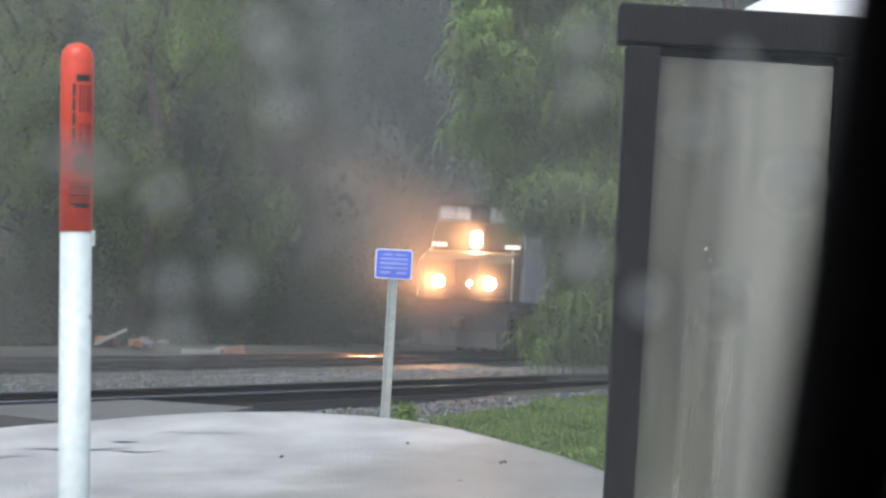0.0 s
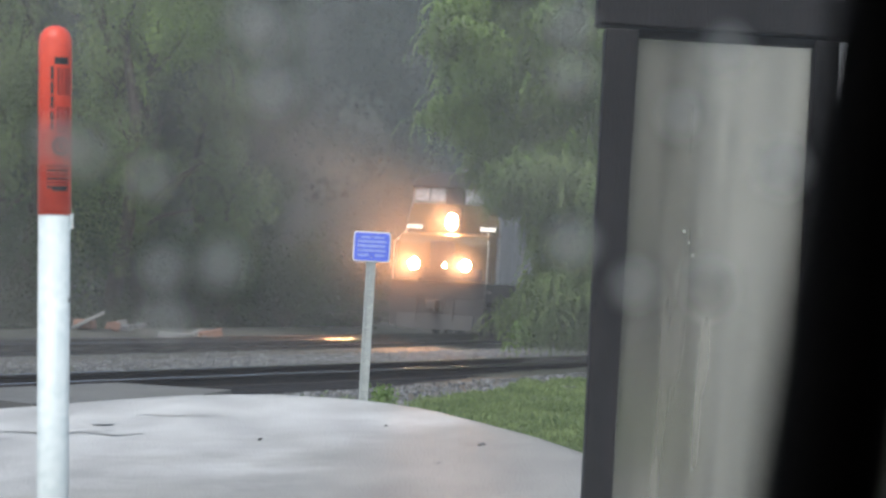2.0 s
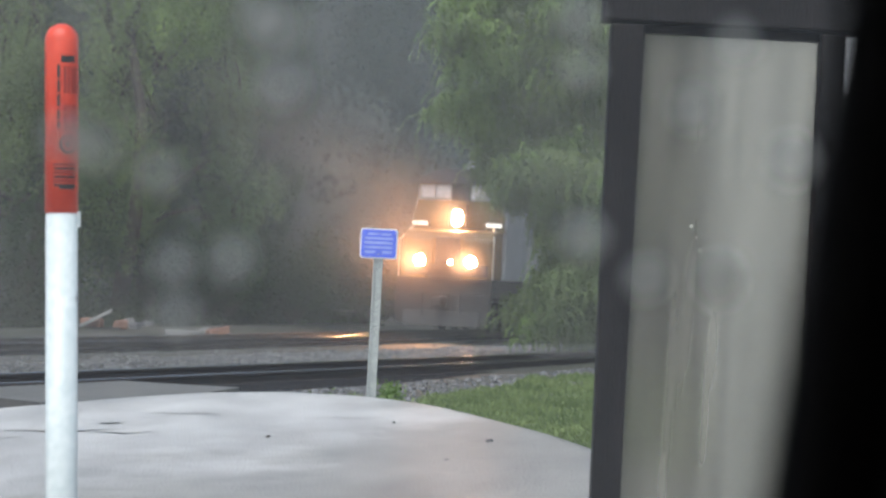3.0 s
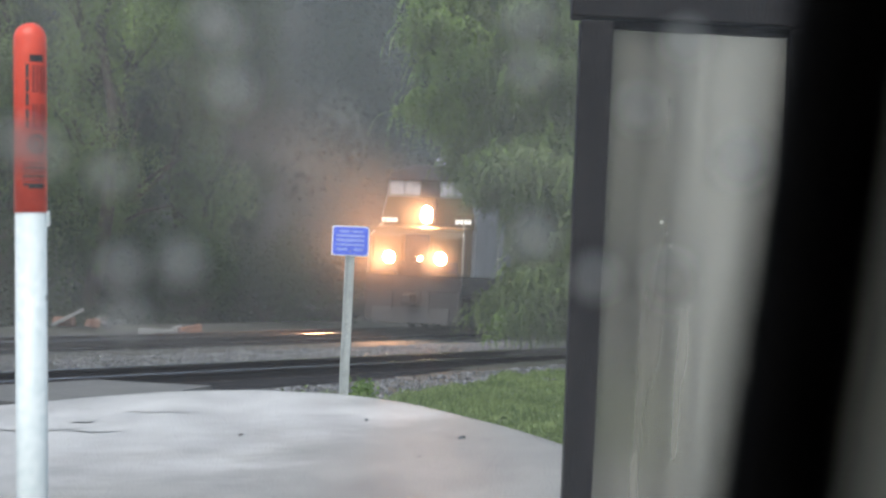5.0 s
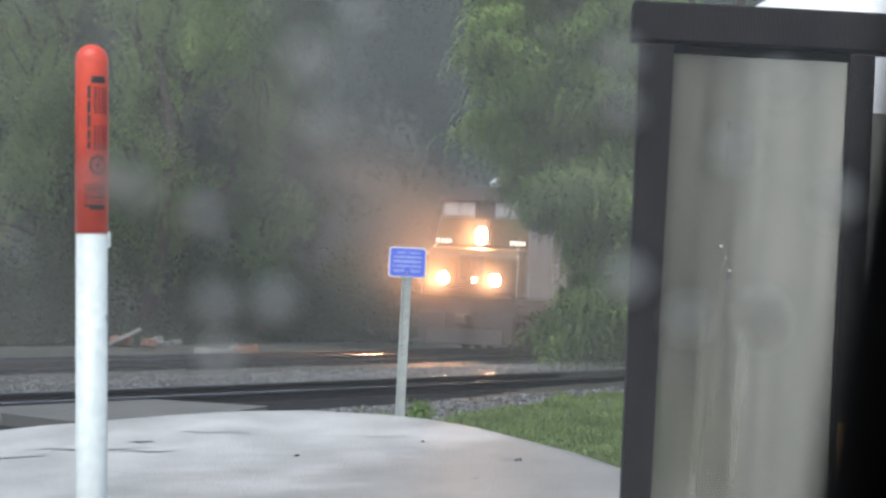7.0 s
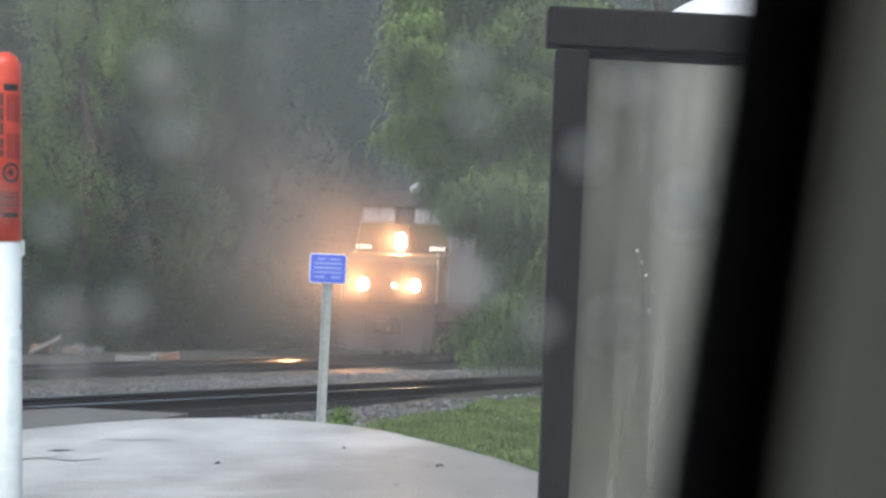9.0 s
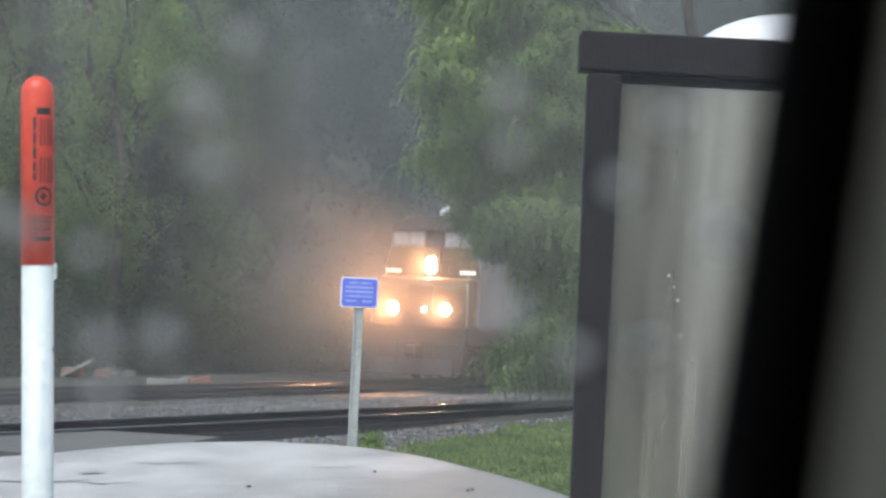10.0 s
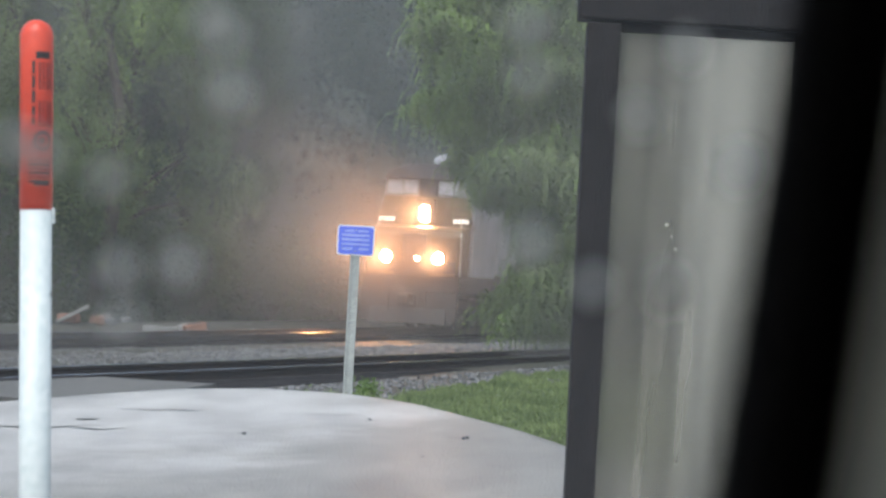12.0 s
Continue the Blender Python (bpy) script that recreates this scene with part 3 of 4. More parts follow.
def woods():
    cs, rad = [], []
    for k in range(1100):
        y = 122 + rng.uniform(0, 26)
        w = rng.uniform(0.9, 2.2)
        cs.append((rng.uniform(-50, 50), y, ground_height(0, y) * 0.85 + rng.uniform(0, 24))), rad.append((w, w, w * rng.uniform(0.9, 1.6)))
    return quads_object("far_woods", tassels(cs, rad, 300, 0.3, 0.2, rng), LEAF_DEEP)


tagged(woods(), "dense green woods in the rain, with shade in their leaf colour", "woods", kind="stuff")


def bush(x, y, w, h, n, mat, label, seed, size=0.14):
    r = np.random.default_rng(seed)
    random.seed(seed)
    t = thing("bush", label, "bush", pose(x, y, ground_height(x, y) - 0.05), "undergrowth along the wood")
    bm = bmesh.new()
    cs = []
    for _ in range(12):
        tip = np.array([r.uniform(-w, w), r.uniform(-w * 0.5, w * 0.5), h * r.uniform(0.35, 1.0)])
        limb(bm, (0, 0, 0), tip, 0.03, 0.008, 5)
        m = n // 12
        cs.append(tip + r.normal(0, 1, (m, 3)) * (0.16 * w + min(0.1, 0.4 * w), min(0.3, 1.5 * w), 0.2 * h))
    c = np.concatenate(cs)
    part("stem", bm, BARK, t)
    quads_object("foliage", leaves(c[c[:, 2] > 0.02], size, size * 0.6, 0.3), mat, t)
    return t


for k, (x, y, w, h) in enumerate(((-14, 86, 1.8, 2.6), (-11.0, 85, 1.6, 3.4), (-8.6, 86.5, 1.5, 3.0), (-6.6, 87, 1.3, 2.0), (-4.4, 91, 1.6, 2.4), (-2.2, 96, 1.8, 2.6), (-16.5, 88, 2, 3.5))):
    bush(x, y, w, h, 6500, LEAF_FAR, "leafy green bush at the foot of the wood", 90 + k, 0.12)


def undergrowth():
    """Weeds and brambles along the foot of the wood."""
    n, pts = 70000, []
    for _ in range(n):
        x, y, a = MID_FAR[rng.integers(len(MID_FAR) // 4, len(MID_FAR) - 12)]
        t, o = rng.uniform(-1, 1), 5.2 + abs(rng.normal(0, 4.0))
        px, py = x + math.sin(a) * t - math.cos(a) * o, y + math.cos(a) * t + math.sin(a) * o
        tall = (0.5 + 1.4 * max(0.0, noise.noise((px * 0.5, py * 0.3, 7)) + 0.25)) * min(1.0, (o - 4.8) / 3)
        pts.append((px, py, ground_height(px, py) + 0.02 + tall * rng.uniform(0, 1)))
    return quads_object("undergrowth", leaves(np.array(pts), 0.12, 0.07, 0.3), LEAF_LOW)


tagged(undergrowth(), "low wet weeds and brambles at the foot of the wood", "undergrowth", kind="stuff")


def weeping_tree():
    """The tree beside the tracks, whose leafy sprays hang down before the engine."""
    r = np.random.default_rng(5)
    random.seed(5)
    z0 = ground_height(6.4, 61)
    t = thing("weeping_tree", "green tree with drooping leafy branches beside the tracks", "tree", pose(6.4, 61, z0))
    bm = bmesh.new()
    limb(bm, (0, 0, 0), (-0.4, 0, 9.5), 0.26, 0.1, 10)
    cs, bright = [], []

    def reach(h):
        """How far the foliage hangs out at a height, from the trunk."""
        h = h + z0
        return next(v for low, v in ((7.6, -6.2), (6.5, -7.0), (4.7, -6.3), (4.0, -5.4), (3.4, -4.9), (2.4, -4.0), (-9, -4.8)) if h > low)

    for k in range(18):
        h = r.uniform(2.6, 10.5)
        x1 = reach(h) * r.uniform(0.4, 0.75)
        limb(bm, (-0.2, 0, h * 0.75), (x1, r.uniform(-1.6, 1.6), h + r.uniform(-0.2, 0.5)), 0.05, 0.012, 6)
    rc, rb = [], []
    for k in range(118):
        # a bough: a dome of sprays that hang from its crown
        hb = r.uniform(1.0, 12.0) if k < 64 else r.uniform(1.2, 4.4) if k < 84 else r.uniform(4.0, 8.5)
        f = r.uniform(0, 1) ** 0.55 if k < 84 else r.uniform(0.0, 0.55)
        big = r.uniform(0.5, 1.05)
        xb = (reach(hb) + big * 0.7) * f + (1.5 if k % 5 == 0 else -1.6) * (1 - f)
        yb = r.uniform(-1.8, 1.8)
        fresh = hb > 4.6 and xb < -1.8
        for j in range(8):
            rr, th = math.sqrt(r.uniform()), r.uniform(0, 2 * math.pi)
            x0, y0 = xb + rr * big * math.cos(th), yb + rr * big * 0.8 * math.sin(th)
            h = hb - rr * rr * big * 0.8 + r.normal(0, 0.06)
            wide = r.uniform(0.35, 0.75)
            young = r.uniform() < ((0.9 if rr < 0.75 else 0.35) if fresh else 0.15 if hb > 3 else 0.03)
            tilt = 0.5 * math.cos(th) * -rr + r.uniform(-0.15, 0.15)
            for dx in np.linspace(-0.5, 0.5, 8):
                w = r.uniform(0.1, 0.18)
                tall = w * r.uniform(1.8, 3.6) * (1.2 - abs(dx))
                c = (x0 + dx * wide + r.normal(0, 0.04), y0 + r.normal(0, 0.12), h - dx * dx * 1.4 * wide - tall * 0.5 + tilt * dx)
                if c[2] - tall < 0.02 or c[0] < max(reach(c[2] + tall), reach(c[2] - tall), reach(c[2])) + w * 0.2:
                    continue
                (bright if young else cs).append(c), (rb if young else rc).append((w, w, tall))
    part("trunk", bm, BARK, t)
    quads_object("crown", fronds(cs, rc, 6, r), LEAF, t)
    quads_object("young_growth", fronds(bright, rb, 6, r), LEAF_BRIGHT, t, "bright green young sprays")


weeping_tree()


# ---- grass and weeds ----
def grass():
    n = 200000
    x = rng.uniform(-0.9, 5.5, n)
    y = rng.uniform(19, 50, n)
    ok = [lot_edge(xx) + 0.1 < yy < min(40 + (xx + 3.87) * 2.184 - 8.0 - 3.2 * max(0, 1.6 - xx), 47) for xx, yy in zip(x, y)]
    x, y = x[ok], y[ok]
    g = np.array([ground_height(a, b) for a, b in zip(x, y)])
    m = len(x)
    lump = np.array([noise.noise((a * 1.6, b * 0.7, 2.0)) + 0.6 * noise.noise((a * 5, b * 2.2, 5.0)) for a, b in zip(x, y)])
    h = rng.uniform(0.03, 0.11, m) * np.clip(0.85 + 1.1 * lump, 0.25, 2.0)
    a = rng.uniform(0, np.pi, m)
    w = 0.011
    s = np.stack([np.cos(a) * w, np.sin(a) * w, np.zeros(m)], 1)
    lean = np.stack([rng.normal(0, 0.05, m), rng.normal(0, 0.05, m), h], 1)
    c = np.stack([x, y, g - 0.01], 1)
    return quads_object("grass", np.stack([c - s, c + s, c + lean + s * 0.3, c + lean - s * 0.3], 1), GRASS)


tagged(grass(), "fresh wet green grass along the lot's edge", "grass", kind="stuff")
bush(-0.44, 31.0, 0.1, 0.3, 620, LEAF_BRIGHT, "small bright green weed at the foot of the sign", 31, 0.06)
bush(-1.25, 31.6, 0.2, 0.2, 160, LEAF, "small weed at the edge of the lot", 32, 0.06)


# ---- rubble beside the far track ----
def rubble(name, label, category, x, y, dims, mat, rot):
    bm = box(-dims[0] / 2, dims[0] / 2, -dims[1] / 2, dims[1] / 2, 0, dims[2], bevel=min(dims) * 0.12)
    for v in bm.verts:
        v.co += Vector((noise.noise(v.co * 3 + Vector((x, y, 0))), noise.noise(v.co * 3 + Vector((y, x, 2))), noise.noise(v.co * 3 + Vector((5, x, y))))) * min(dims) * 0.2
    ob = part(name, bm, mat)
    ob.matrix_basis = pose(x, y, ground_height(x, y) + 0.02, *rot)
    return tagged(ob, label, category, "rubble beside the far track")


for nm, lb, ct, x, y, d, mt, ro in (
        ("brick_block", "broken orange brick block lying beside the track", "brick", -11.75, 75.2, (0.7, 0.4, 0.24), BRICK, (0, 0, 8)),
        ("brick_block", "broken orange brick block lying beside the track", "brick", -8.95, 75.2, (0.55, 0.4, 0.24), BRICK, (0, 4, -10)),
        ("brick_block", "small lump of broken orange brick", "brick", -8.25, 75.6, (0.3, 0.3, 0.2), BRICK, (0, 14, 30)),
        ("board", "flat grey board lying beside the track", "board", -6.6, 76, (0.95, 0.6, 0.2), PLANK, (0, 5, 4)),
        ("brick_block", "broken brick lump among weeds", "brick", -5.75, 77.5, (0.6, 0.4, 0.3), BRICK, (0, -8, 20)),
        ("board", "grey weathered board lying beside the track", "board", -3.95, 79.5, (0.9, 0.5, 0.3), PLANK, (0, 8, -6)),
        ("board", "pale broken board end", "board", -3.6, 79, (0.45, 0.3, 0.12), PLANK, (0, 12, 10)),
        ("board", "low grey board among weeds", "board", -2.6, 80.5, (0.6, 0.4, 0.16), PLANK, (0, 0, 5))):
    rubble(nm, lb, ct, x, y, d, mt, ro)
rubble("board", "grey weathered board leaning on a broken brick", "board", -8.8, 74.9, (0.95, 0.4, 0.09), PLANK, (0, -26, 6)).location.z += 0.2
for k in range(16):
    rubble("stone_lump", "rough broken lump beside the track", "rubble", random.uniform(-13, -3.8), random.uniform(76, 80), (random.uniform(0.15, 0.4), random.uniform(0.15, 0.3), random.uniform(0.1, 0.22)),
           random.choice((BRICK, PLANK, STONE, STONE)), (random.uniform(-8, 8), random.uniform(-14, 14), random.uniform(0, 90)))


# ---- marker post ----
def marker_post():
    t = thing("marker_post", "white plastic cable marker post with an orange-red domed top", "marker post", pose(-1.034, 7.9, 0.0, 0, 0.25, 0))
    part("tube", lathe([(0.0445, -0.05), (0.0445, 1.505)]), WHITE, t)
    dome = [(0.0465, 1.5), (0.0465, 1.985)] + [(0.0465 * math.cos(radians(a)), 1.985 + 0.046 * math.sin(radians(a))) for a in (15, 30, 45, 60, 75, 86)]
    cap = part("cap", lathe(dome), RED, t, "orange-red domed sleeve with black print")

    def wrap(name, a0, a1, z0, z1, mat):
        bm = bmesh.new()
        r, n = 0.0472, 6
        lo = [bm.verts.new((r * math.sin(radians(a0 + (a1 - a0) * k / n)), -r * math.cos(radians(a0 + (a1 - a0) * k / n)), z0)) for k in range(n + 1)]
        hi = [bm.verts.new((r * math.sin(radians(a0 + (a1 - a0) * k / n)), -r * math.cos(radians(a0 + (a1 - a0) * k / n)), z1)) for k in range(n + 1)]
        for k in range(n):
            bm.faces.new((lo[k], lo[k + 1], hi[k + 1], hi[k]))
        part(name, bm, mat, cap)

    wrap("print_bar", 5, 58, 1.918, 1.938, INK)
    for z0, z1 in ((1.875, 1.912), (1.835, 1.87), (1.795, 1.83), (1.76, 1.786), (1.735, 1.755)):
        wrap("print_bar", -8, 3, z0, z1, INK)
    for a0, a1 in ((14, 24), (28, 36), (42, 52), (56, 66)):
        wrap("print_bar", a0, a1, 1.832, 1.908, INK_RED)
        wrap("print_bar", a0, a1, 1.728, 1.8, INK_RED)
    for k in range(6):
        wrap("print_bar", -22 + (k % 2) * 3, 60, 1.63 - k * 0.0115, 1.637 - k * 0.0115, INK if k % 2 else INK_RED)
    wrap("print_bar", 0, 55, 1.565, 1.573, INK)
    # round emblem
    bm = bmesh.new()
    ring = []
    for k in range(24):
        u = 2 * math.pi * k / 24
        for rr in (0.019, 0.0265):
            a = radians(30) + rr * math.cos(u) / 0.0474
            ring.append(bm.verts.new((0.0474 * math.sin(a), -0.0474 * math.cos(a), 1.69 + rr * 1.05 * math.sin(u))))
    for k in range(24):
        i, j = 2 * k, 2 * ((k + 1) % 24)
        bm.faces.new((ring[i], ring[j], ring[j + 1], ring[i + 1]))
    part("emblem_ring", bm, INK, cap)
    wrap("emblem_bar", 15, 40, 1.687, 1.694, INK)
    wrap("emblem_bar", 23, 32, 1.679, 1.702, INK)
    part("clip", box(0.044, 0.053, -0.008, 0.008, 1.46, 1.505, bevel=0.002), WHITE, t, "small pale plastic clip")
    part("scratch", box(0.0415, 0.0448, -0.014, -0.012, 1.255, 1.27), INK, t, "dark scuff mark")


marker_post()


# ---- blue sign ----
def blue_sign():
    t = thing("blue_sign", "small blue metal notice on a leaning galvanised post", "sign", pose(-0.614, 29.85, 0.352, 0, 3.3, 0))
    part("post", side_prism([(-0.02, -0.1), (0.02, -0.1), (0.02, 1.55), (-0.02, 1.55)], -0.05, 0.05, 0.004), GALV, t, "galvanised steel channel post")
    part("flange", side_prism([(-0.045, -0.1), (-0.02, -0.1), (-0.02, 1.46), (-0.045, 1.46)], -0.05, -0.03, 0.003), GALV, t)
    part("flange", side_prism([(-0.045, -0.1), (-0.02, -0.1), (-0.02, 1.46), (-0.045, 1.46)], 0.03, 0.05, 0.003), GALV, t)
    c = 1.635
    bm = prism([(x, z + c) for x, z in rounded(0.395, 0.32, 0.035)], -0.062, -0.055)
    plate = part("plate", bm, SIGN_WHITE, t, "white-edged sheet metal plate")
    part("blue_face", prism([(x, z + c) for x, z in rounded(0.365, 0.29, 0.028)], -0.067, -0.0625), BLUE, plate, "blue enamel face")
    for dz, x0, x1, h in ((0.1, -0.12, -0.02, 0.024), (0.1, 0.02, 0.13, 0.024), (0.055, -0.15, 0.15, 0.026), (0.008, -0.15, 0.14, 0.028), (-0.04, -0.15, 0.15, 0.026), (-0.09, -0.15, -0.03, 0.028), (-0.09, 0.03, 0.14, 0.028)):
        part("print_bar", box(x0, x1, -0.0705, -0.0675, c + dz - h / 2, c + dz + h / 2), LETTER, plate)
    for z in (c + 0.11, c - 0.11):
        part("bolt", rod((0, -0.075, z), (0, -0.06, z), 0.008, 8), GALV, plate)
    return t


sign = blue_sign()


# ---- notice kiosk ----
def kiosk():
    t = thing("notice_kiosk", "leaning dark timber kiosk with pale weathered panels", "kiosk", pose(0.637, 10.0, 0.003, 0, 3.5, 0))
    part("post", prism([(-0.104, -0.05), (-0.006, -0.05), (-0.004, 2.23), (-0.122, 2.23)], -0.06, 0.06, 0.006), DARKWOOD, t, "dark painted timber post")
    part("post", box(0.62, 0.705, -0.06, 0.06, -0.05, 2.23, bevel=0.006), DARKWOOD, t, "dark painted timber post")
    part("post", box(1.35, 1.47, -0.06, 0.06, -0.05, 2.23, bevel=0.006), DARKWOOD, t, "dark painted timber post")
    part("top_beam", box(-0.155, 1.6, -0.065, 0.09, 2.24, 2.38, bevel=0.008), DARKWOOD, t, "dark painted timber beam")
    part("batten", box(-0.003, 0.623, -0.01, 0.05, 2.206, 2.238, bevel=0.003), DARKWOOD, t)
    p = part("panel", box(-0.004, 0.617, -0.005, 0.02, 0.06, 2.204, bevel=0.004), PANEL, t, "pale streaked weathered panel")
    part("panel", box(0.707, 1.348, -0.005, 0.02, 0.06, 2.03, bevel=0.004), PANEL, t, "pale streaked weathered panel")
    for x, z, r in ((0.2, 1.53, 0.006), (0.235, 1.445, 0.005), (0.25, 1.32, 0.004), (0.22, 1.49, 0.0025), (0.26, 1.39, 0.002)):
        part("fleck", lathe([(r, -0.002), (r * 0.7, 0.002)], 10), SPECK, p).matrix_basis = pose(x, -0.007, z, 90, 0, 0)


kiosk()
strip = part("guard_strip", box(-0.012, 0.012, -0.02, 0.02, 0, 0.9, bevel=0.004), OCHRE)
strip.matrix_basis = pose(1.265, 9.75, 0, 0, 3.2, 0)
tagged(strip, "narrow ochre painted stake before the kiosk", "stake")


def tank():
    prof = [(0.57, 0.0), (0.58, 0.05), (0.58, 2.85)] + [(0.58 * math.cos(radians(a)), 2.85 + 0.33 * math.sin(radians(a))) for a in range(8, 90, 8)]
    t = thing("storage_tank", "white domed storage tank behind the kiosk", "tank", pose(2.14, 16, 0.0))
    part("shell", lathe(prof, 48), TANK, t)
    part("base_ring", lathe([(0.62, -0.03), (0.62, 0.06), (0.585, 0.07)], 48), GREY, t)


tank()


# ---- the engine ----
def locomotive():
    a = far_track(0)[2]
    t = thing("locomotive", "yellow-nosed grey diesel locomotive with bright headlamps in the rain", "locomotive")
    P = lambda n, bm, m, par=None, lb="": part(n, bm, m, par or t, lb)
    # local: nose towards -y, z from the rail head; the cab front stands at y = 0
    P("frame", box(-1.5, 1.5, -1.2, 19, 1.1, 1.62, bevel=0.04), BLACK)
    P("pilot", prism([(-1.45, 0.25), (1.45, 0.25), (1.5, 1.15), (-1.5, 1.15)], -1.35, -1.15, 0.03), BLACK)
    P("plough", side_prism([(-1.5, 0.18), (-1.36, 0.18), (-1.36, 0.65), (-1.4, 0.65)], -1.2, 1.2, 0.03), BLACK, None, "dark steel snow plough")
    P("nose", side_prism([(-1.0, 1.62), (0.2, 1.62), (0.2, 3.12), (-0.75, 3.05), (-1.0, 2.8)], -1.42, 1.42, 0.08), YELLOW, None, "yellow painted low nose")
    P("nose_band", side_prism([(-1.04, 1.62), (-1.0, 1.62), (-1.0, 2.05), (-1.04, 2.05)], -1.3, 1.3, 0.01), SLATE)
    P("nose_door", box(-0.36, 0.4, -1.04, -0.98, 1.98, 2.86, bevel=0.02), SLATE, None, "dark recessed nose door")
    for x in (-0.98, 0.98):
        P("anticlimber_strip", box(x - 0.42, x + 0.42, -1.36, -1.1, 1.62, 1.7, bevel=0.01), YELLOW, None, "yellow step edge")
    for x in (-1.3, -0.46, 0.5, 1.3):
        P("nose_seam", box(x - 0.015, x + 0.015, -1.03, -0.98, 2.0, 2.85, bevel=0.006), YELLOW, None, "pale worn panel edge")
    P("coupler_pocket", box(-0.3, 0.3, -1.38, -1.3, 0.68, 1.2, bevel=0.03), BLACK)
    P("lift_bar", rod((-1.3, -1.42, 1.22), (1.3, -1.42, 1.22), 0.02, 8), BLACK)
    P("ledge", box(-1.5, 1.5, -0.05, 0.3, 3.06, 3.12, bevel=0.02), YELLOW, None, "pale edge strip above the nose")
    cab = P("cab", prism([(-1.5, 1.62), (1.5, 1.62), (1.5, 3.45), (1.36, 4.05), (1.32, 4.6), (0.85, 4.86), (-0.85, 4.86), (-1.32, 4.6), (-1.36, 4.05), (-1.5, 3.45)], 0.22, 3.0, 0.05), GREY, None, "grey cab with sloping upper sides")
    P("forehead", prism([(-1.45, 3.14), (1.45, 3.14), (1.44, 3.45), (1.3, 4.0), (-1.3, 4.0), (-1.44, 3.45)], 0.12, 0.215, 0.02), YELLOW, cab, "yellow panel below the windows")
    P("roof", prism([(-1.36, 4.5), (1.36, 4.5), (1.2, 4.74), (0.5, 4.98), (-0.5, 4.98), (-1.2, 4.74)], 0.05, 3.1, 0.03), SLATE, cab, "dark grey cab roof")
    for x0, x1 in ((-1.24, -0.8), (-0.76, -0.3), (0.36, 0.82), (0.86, 1.24)):
        w = P("window", box(x0, x1, 0.17, 0.225, 4.06, 4.48, bevel=0.02), WINDOW, cab, "pale reflecting windscreen pane")
    for x in (-1.16, 1.16):
        b = P("number_board", box(x - 0.28, x + 0.28, -0.02, 0.08, 3.2, 3.36, bevel=0.012), BLACK, cab, "lit number board with unreadable marks")
        for k in range(4):
            P("mark", box(x - 0.25 + k * 0.125, x - 0.14 + k * 0.125, -0.026, -0.021, 3.215, 3.345), BOARD_LIT, b)
    house = P("headlight_housing", box(-0.3, 0.3, -0.02, 0.2, 3.16, 3.9, bevel=0.03), SLATE, cab)
    P("centre_pillar", box(-0.26, 0.32, 0.15, 0.23, 4.0, 4.5, bevel=0.02), SLATE, cab, "dark pillar between the windscreens")
    for z in (3.38, 3.56):
        P("headlamp", lathe([(0.155, 0.0), (0.155, 0.02), (0.12, 0.03)], 24), LAMP, house, "bright headlamp").matrix_basis = pose(0, -0.02, z, 90, 0, 0)
    P("visor", box(-0.3, 0.3, -0.2, -0.02, 3.89, 3.92), SLATE, house)
    for x in (-0.8, 0.8):
        d = P("ditch_light", lathe([(0.19, 0.0), (0.2, 0.12), (0.205, 0.23), (0.192, 0.23), (0.18, 0.12)], 20), BLACK, t)
        d.matrix_basis = pose(x, -1.04, 2.14, 90, 0, 0)
        P("lens", lathe([(0.175, 0.121), (0.17, 0.13), (0.12, 0.145)], 20), DITCH, d, "bright ditch lamp")
    P("class_light", lathe([(0.07, 0), (0.05, 0.06)], 14), MARKER, t, "small white marker lamp").matrix_basis = pose(0.13, -1.05, 2.12, 90, 0, 0)
    P("hood", box(-0.95, 0.95, 3.0, 18.5, 1.62, 4.45, bevel=0.12), GREY, None, "long grey engine hood")
    P("walkway", box(-1.5, 1.5, 3.0, 18.8, 1.62, 1.7), BLACK)
    for x in (-1.47, 1.47):
        P("handrail", rod((x, -1.1, 1.65), (x, -1.1, 2.75), 0.022, 8), PLATE)
        P("handrail", rod((x, -1.1, 2.75), (x * 0.82, -0.2, 3.3), 0.022, 8), PLATE)
        P("handrail", rod((x, 3.0, 2.7), (x, 18.6, 2.7), 0.02, 8), PLATE)
        for k in range(9):
            P("stanchion", rod((x, 3.2 + k * 1.9, 1.68), (x, 3.2 + k * 1.9, 2.7), 0.018, 6), PLATE)
        for k in range(4):
            P("step", box(x - 0.22, x + 0.22, -1.3, -1.0, 0.4 + 0.32 * k, 0.44 + 0.32 * k), BLACK)
    P("coupler", box(-0.16, 0.16, -2.0, -1.3, 0.75, 1.08, bevel=0.06), BLACK, None, "iron coupler")
    for x in (-0.6, 0.55):
        P("brake_hose", rod((x, -1.4, 1.15), (x + 0.05, -1.6, 0.5), 0.03, 8), BLACK)
    for x0, x1, z in ((0.12, 0.4, 5.08), (0.3, 0.62, 5.13), (0.2, 0.52, 5.19)):
        P("horn", rod((x0, 0.35, z), (x1, 0.1, z + 0.03), 0.035, 12, 0.075), SIGN_WHITE, cab, "white trumpet of the air horn")
    P("horn_bracket", box(0.14, 0.42, 0.28, 0.42, 4.93, 5.17), SIGN_WHITE, cab)
    for y in (1.2, 14.2):
        truck = P("truck", box(-1.2, 1.2, y, y + 3.4, 0.45, 0.95, bevel=0.08), BLACK)
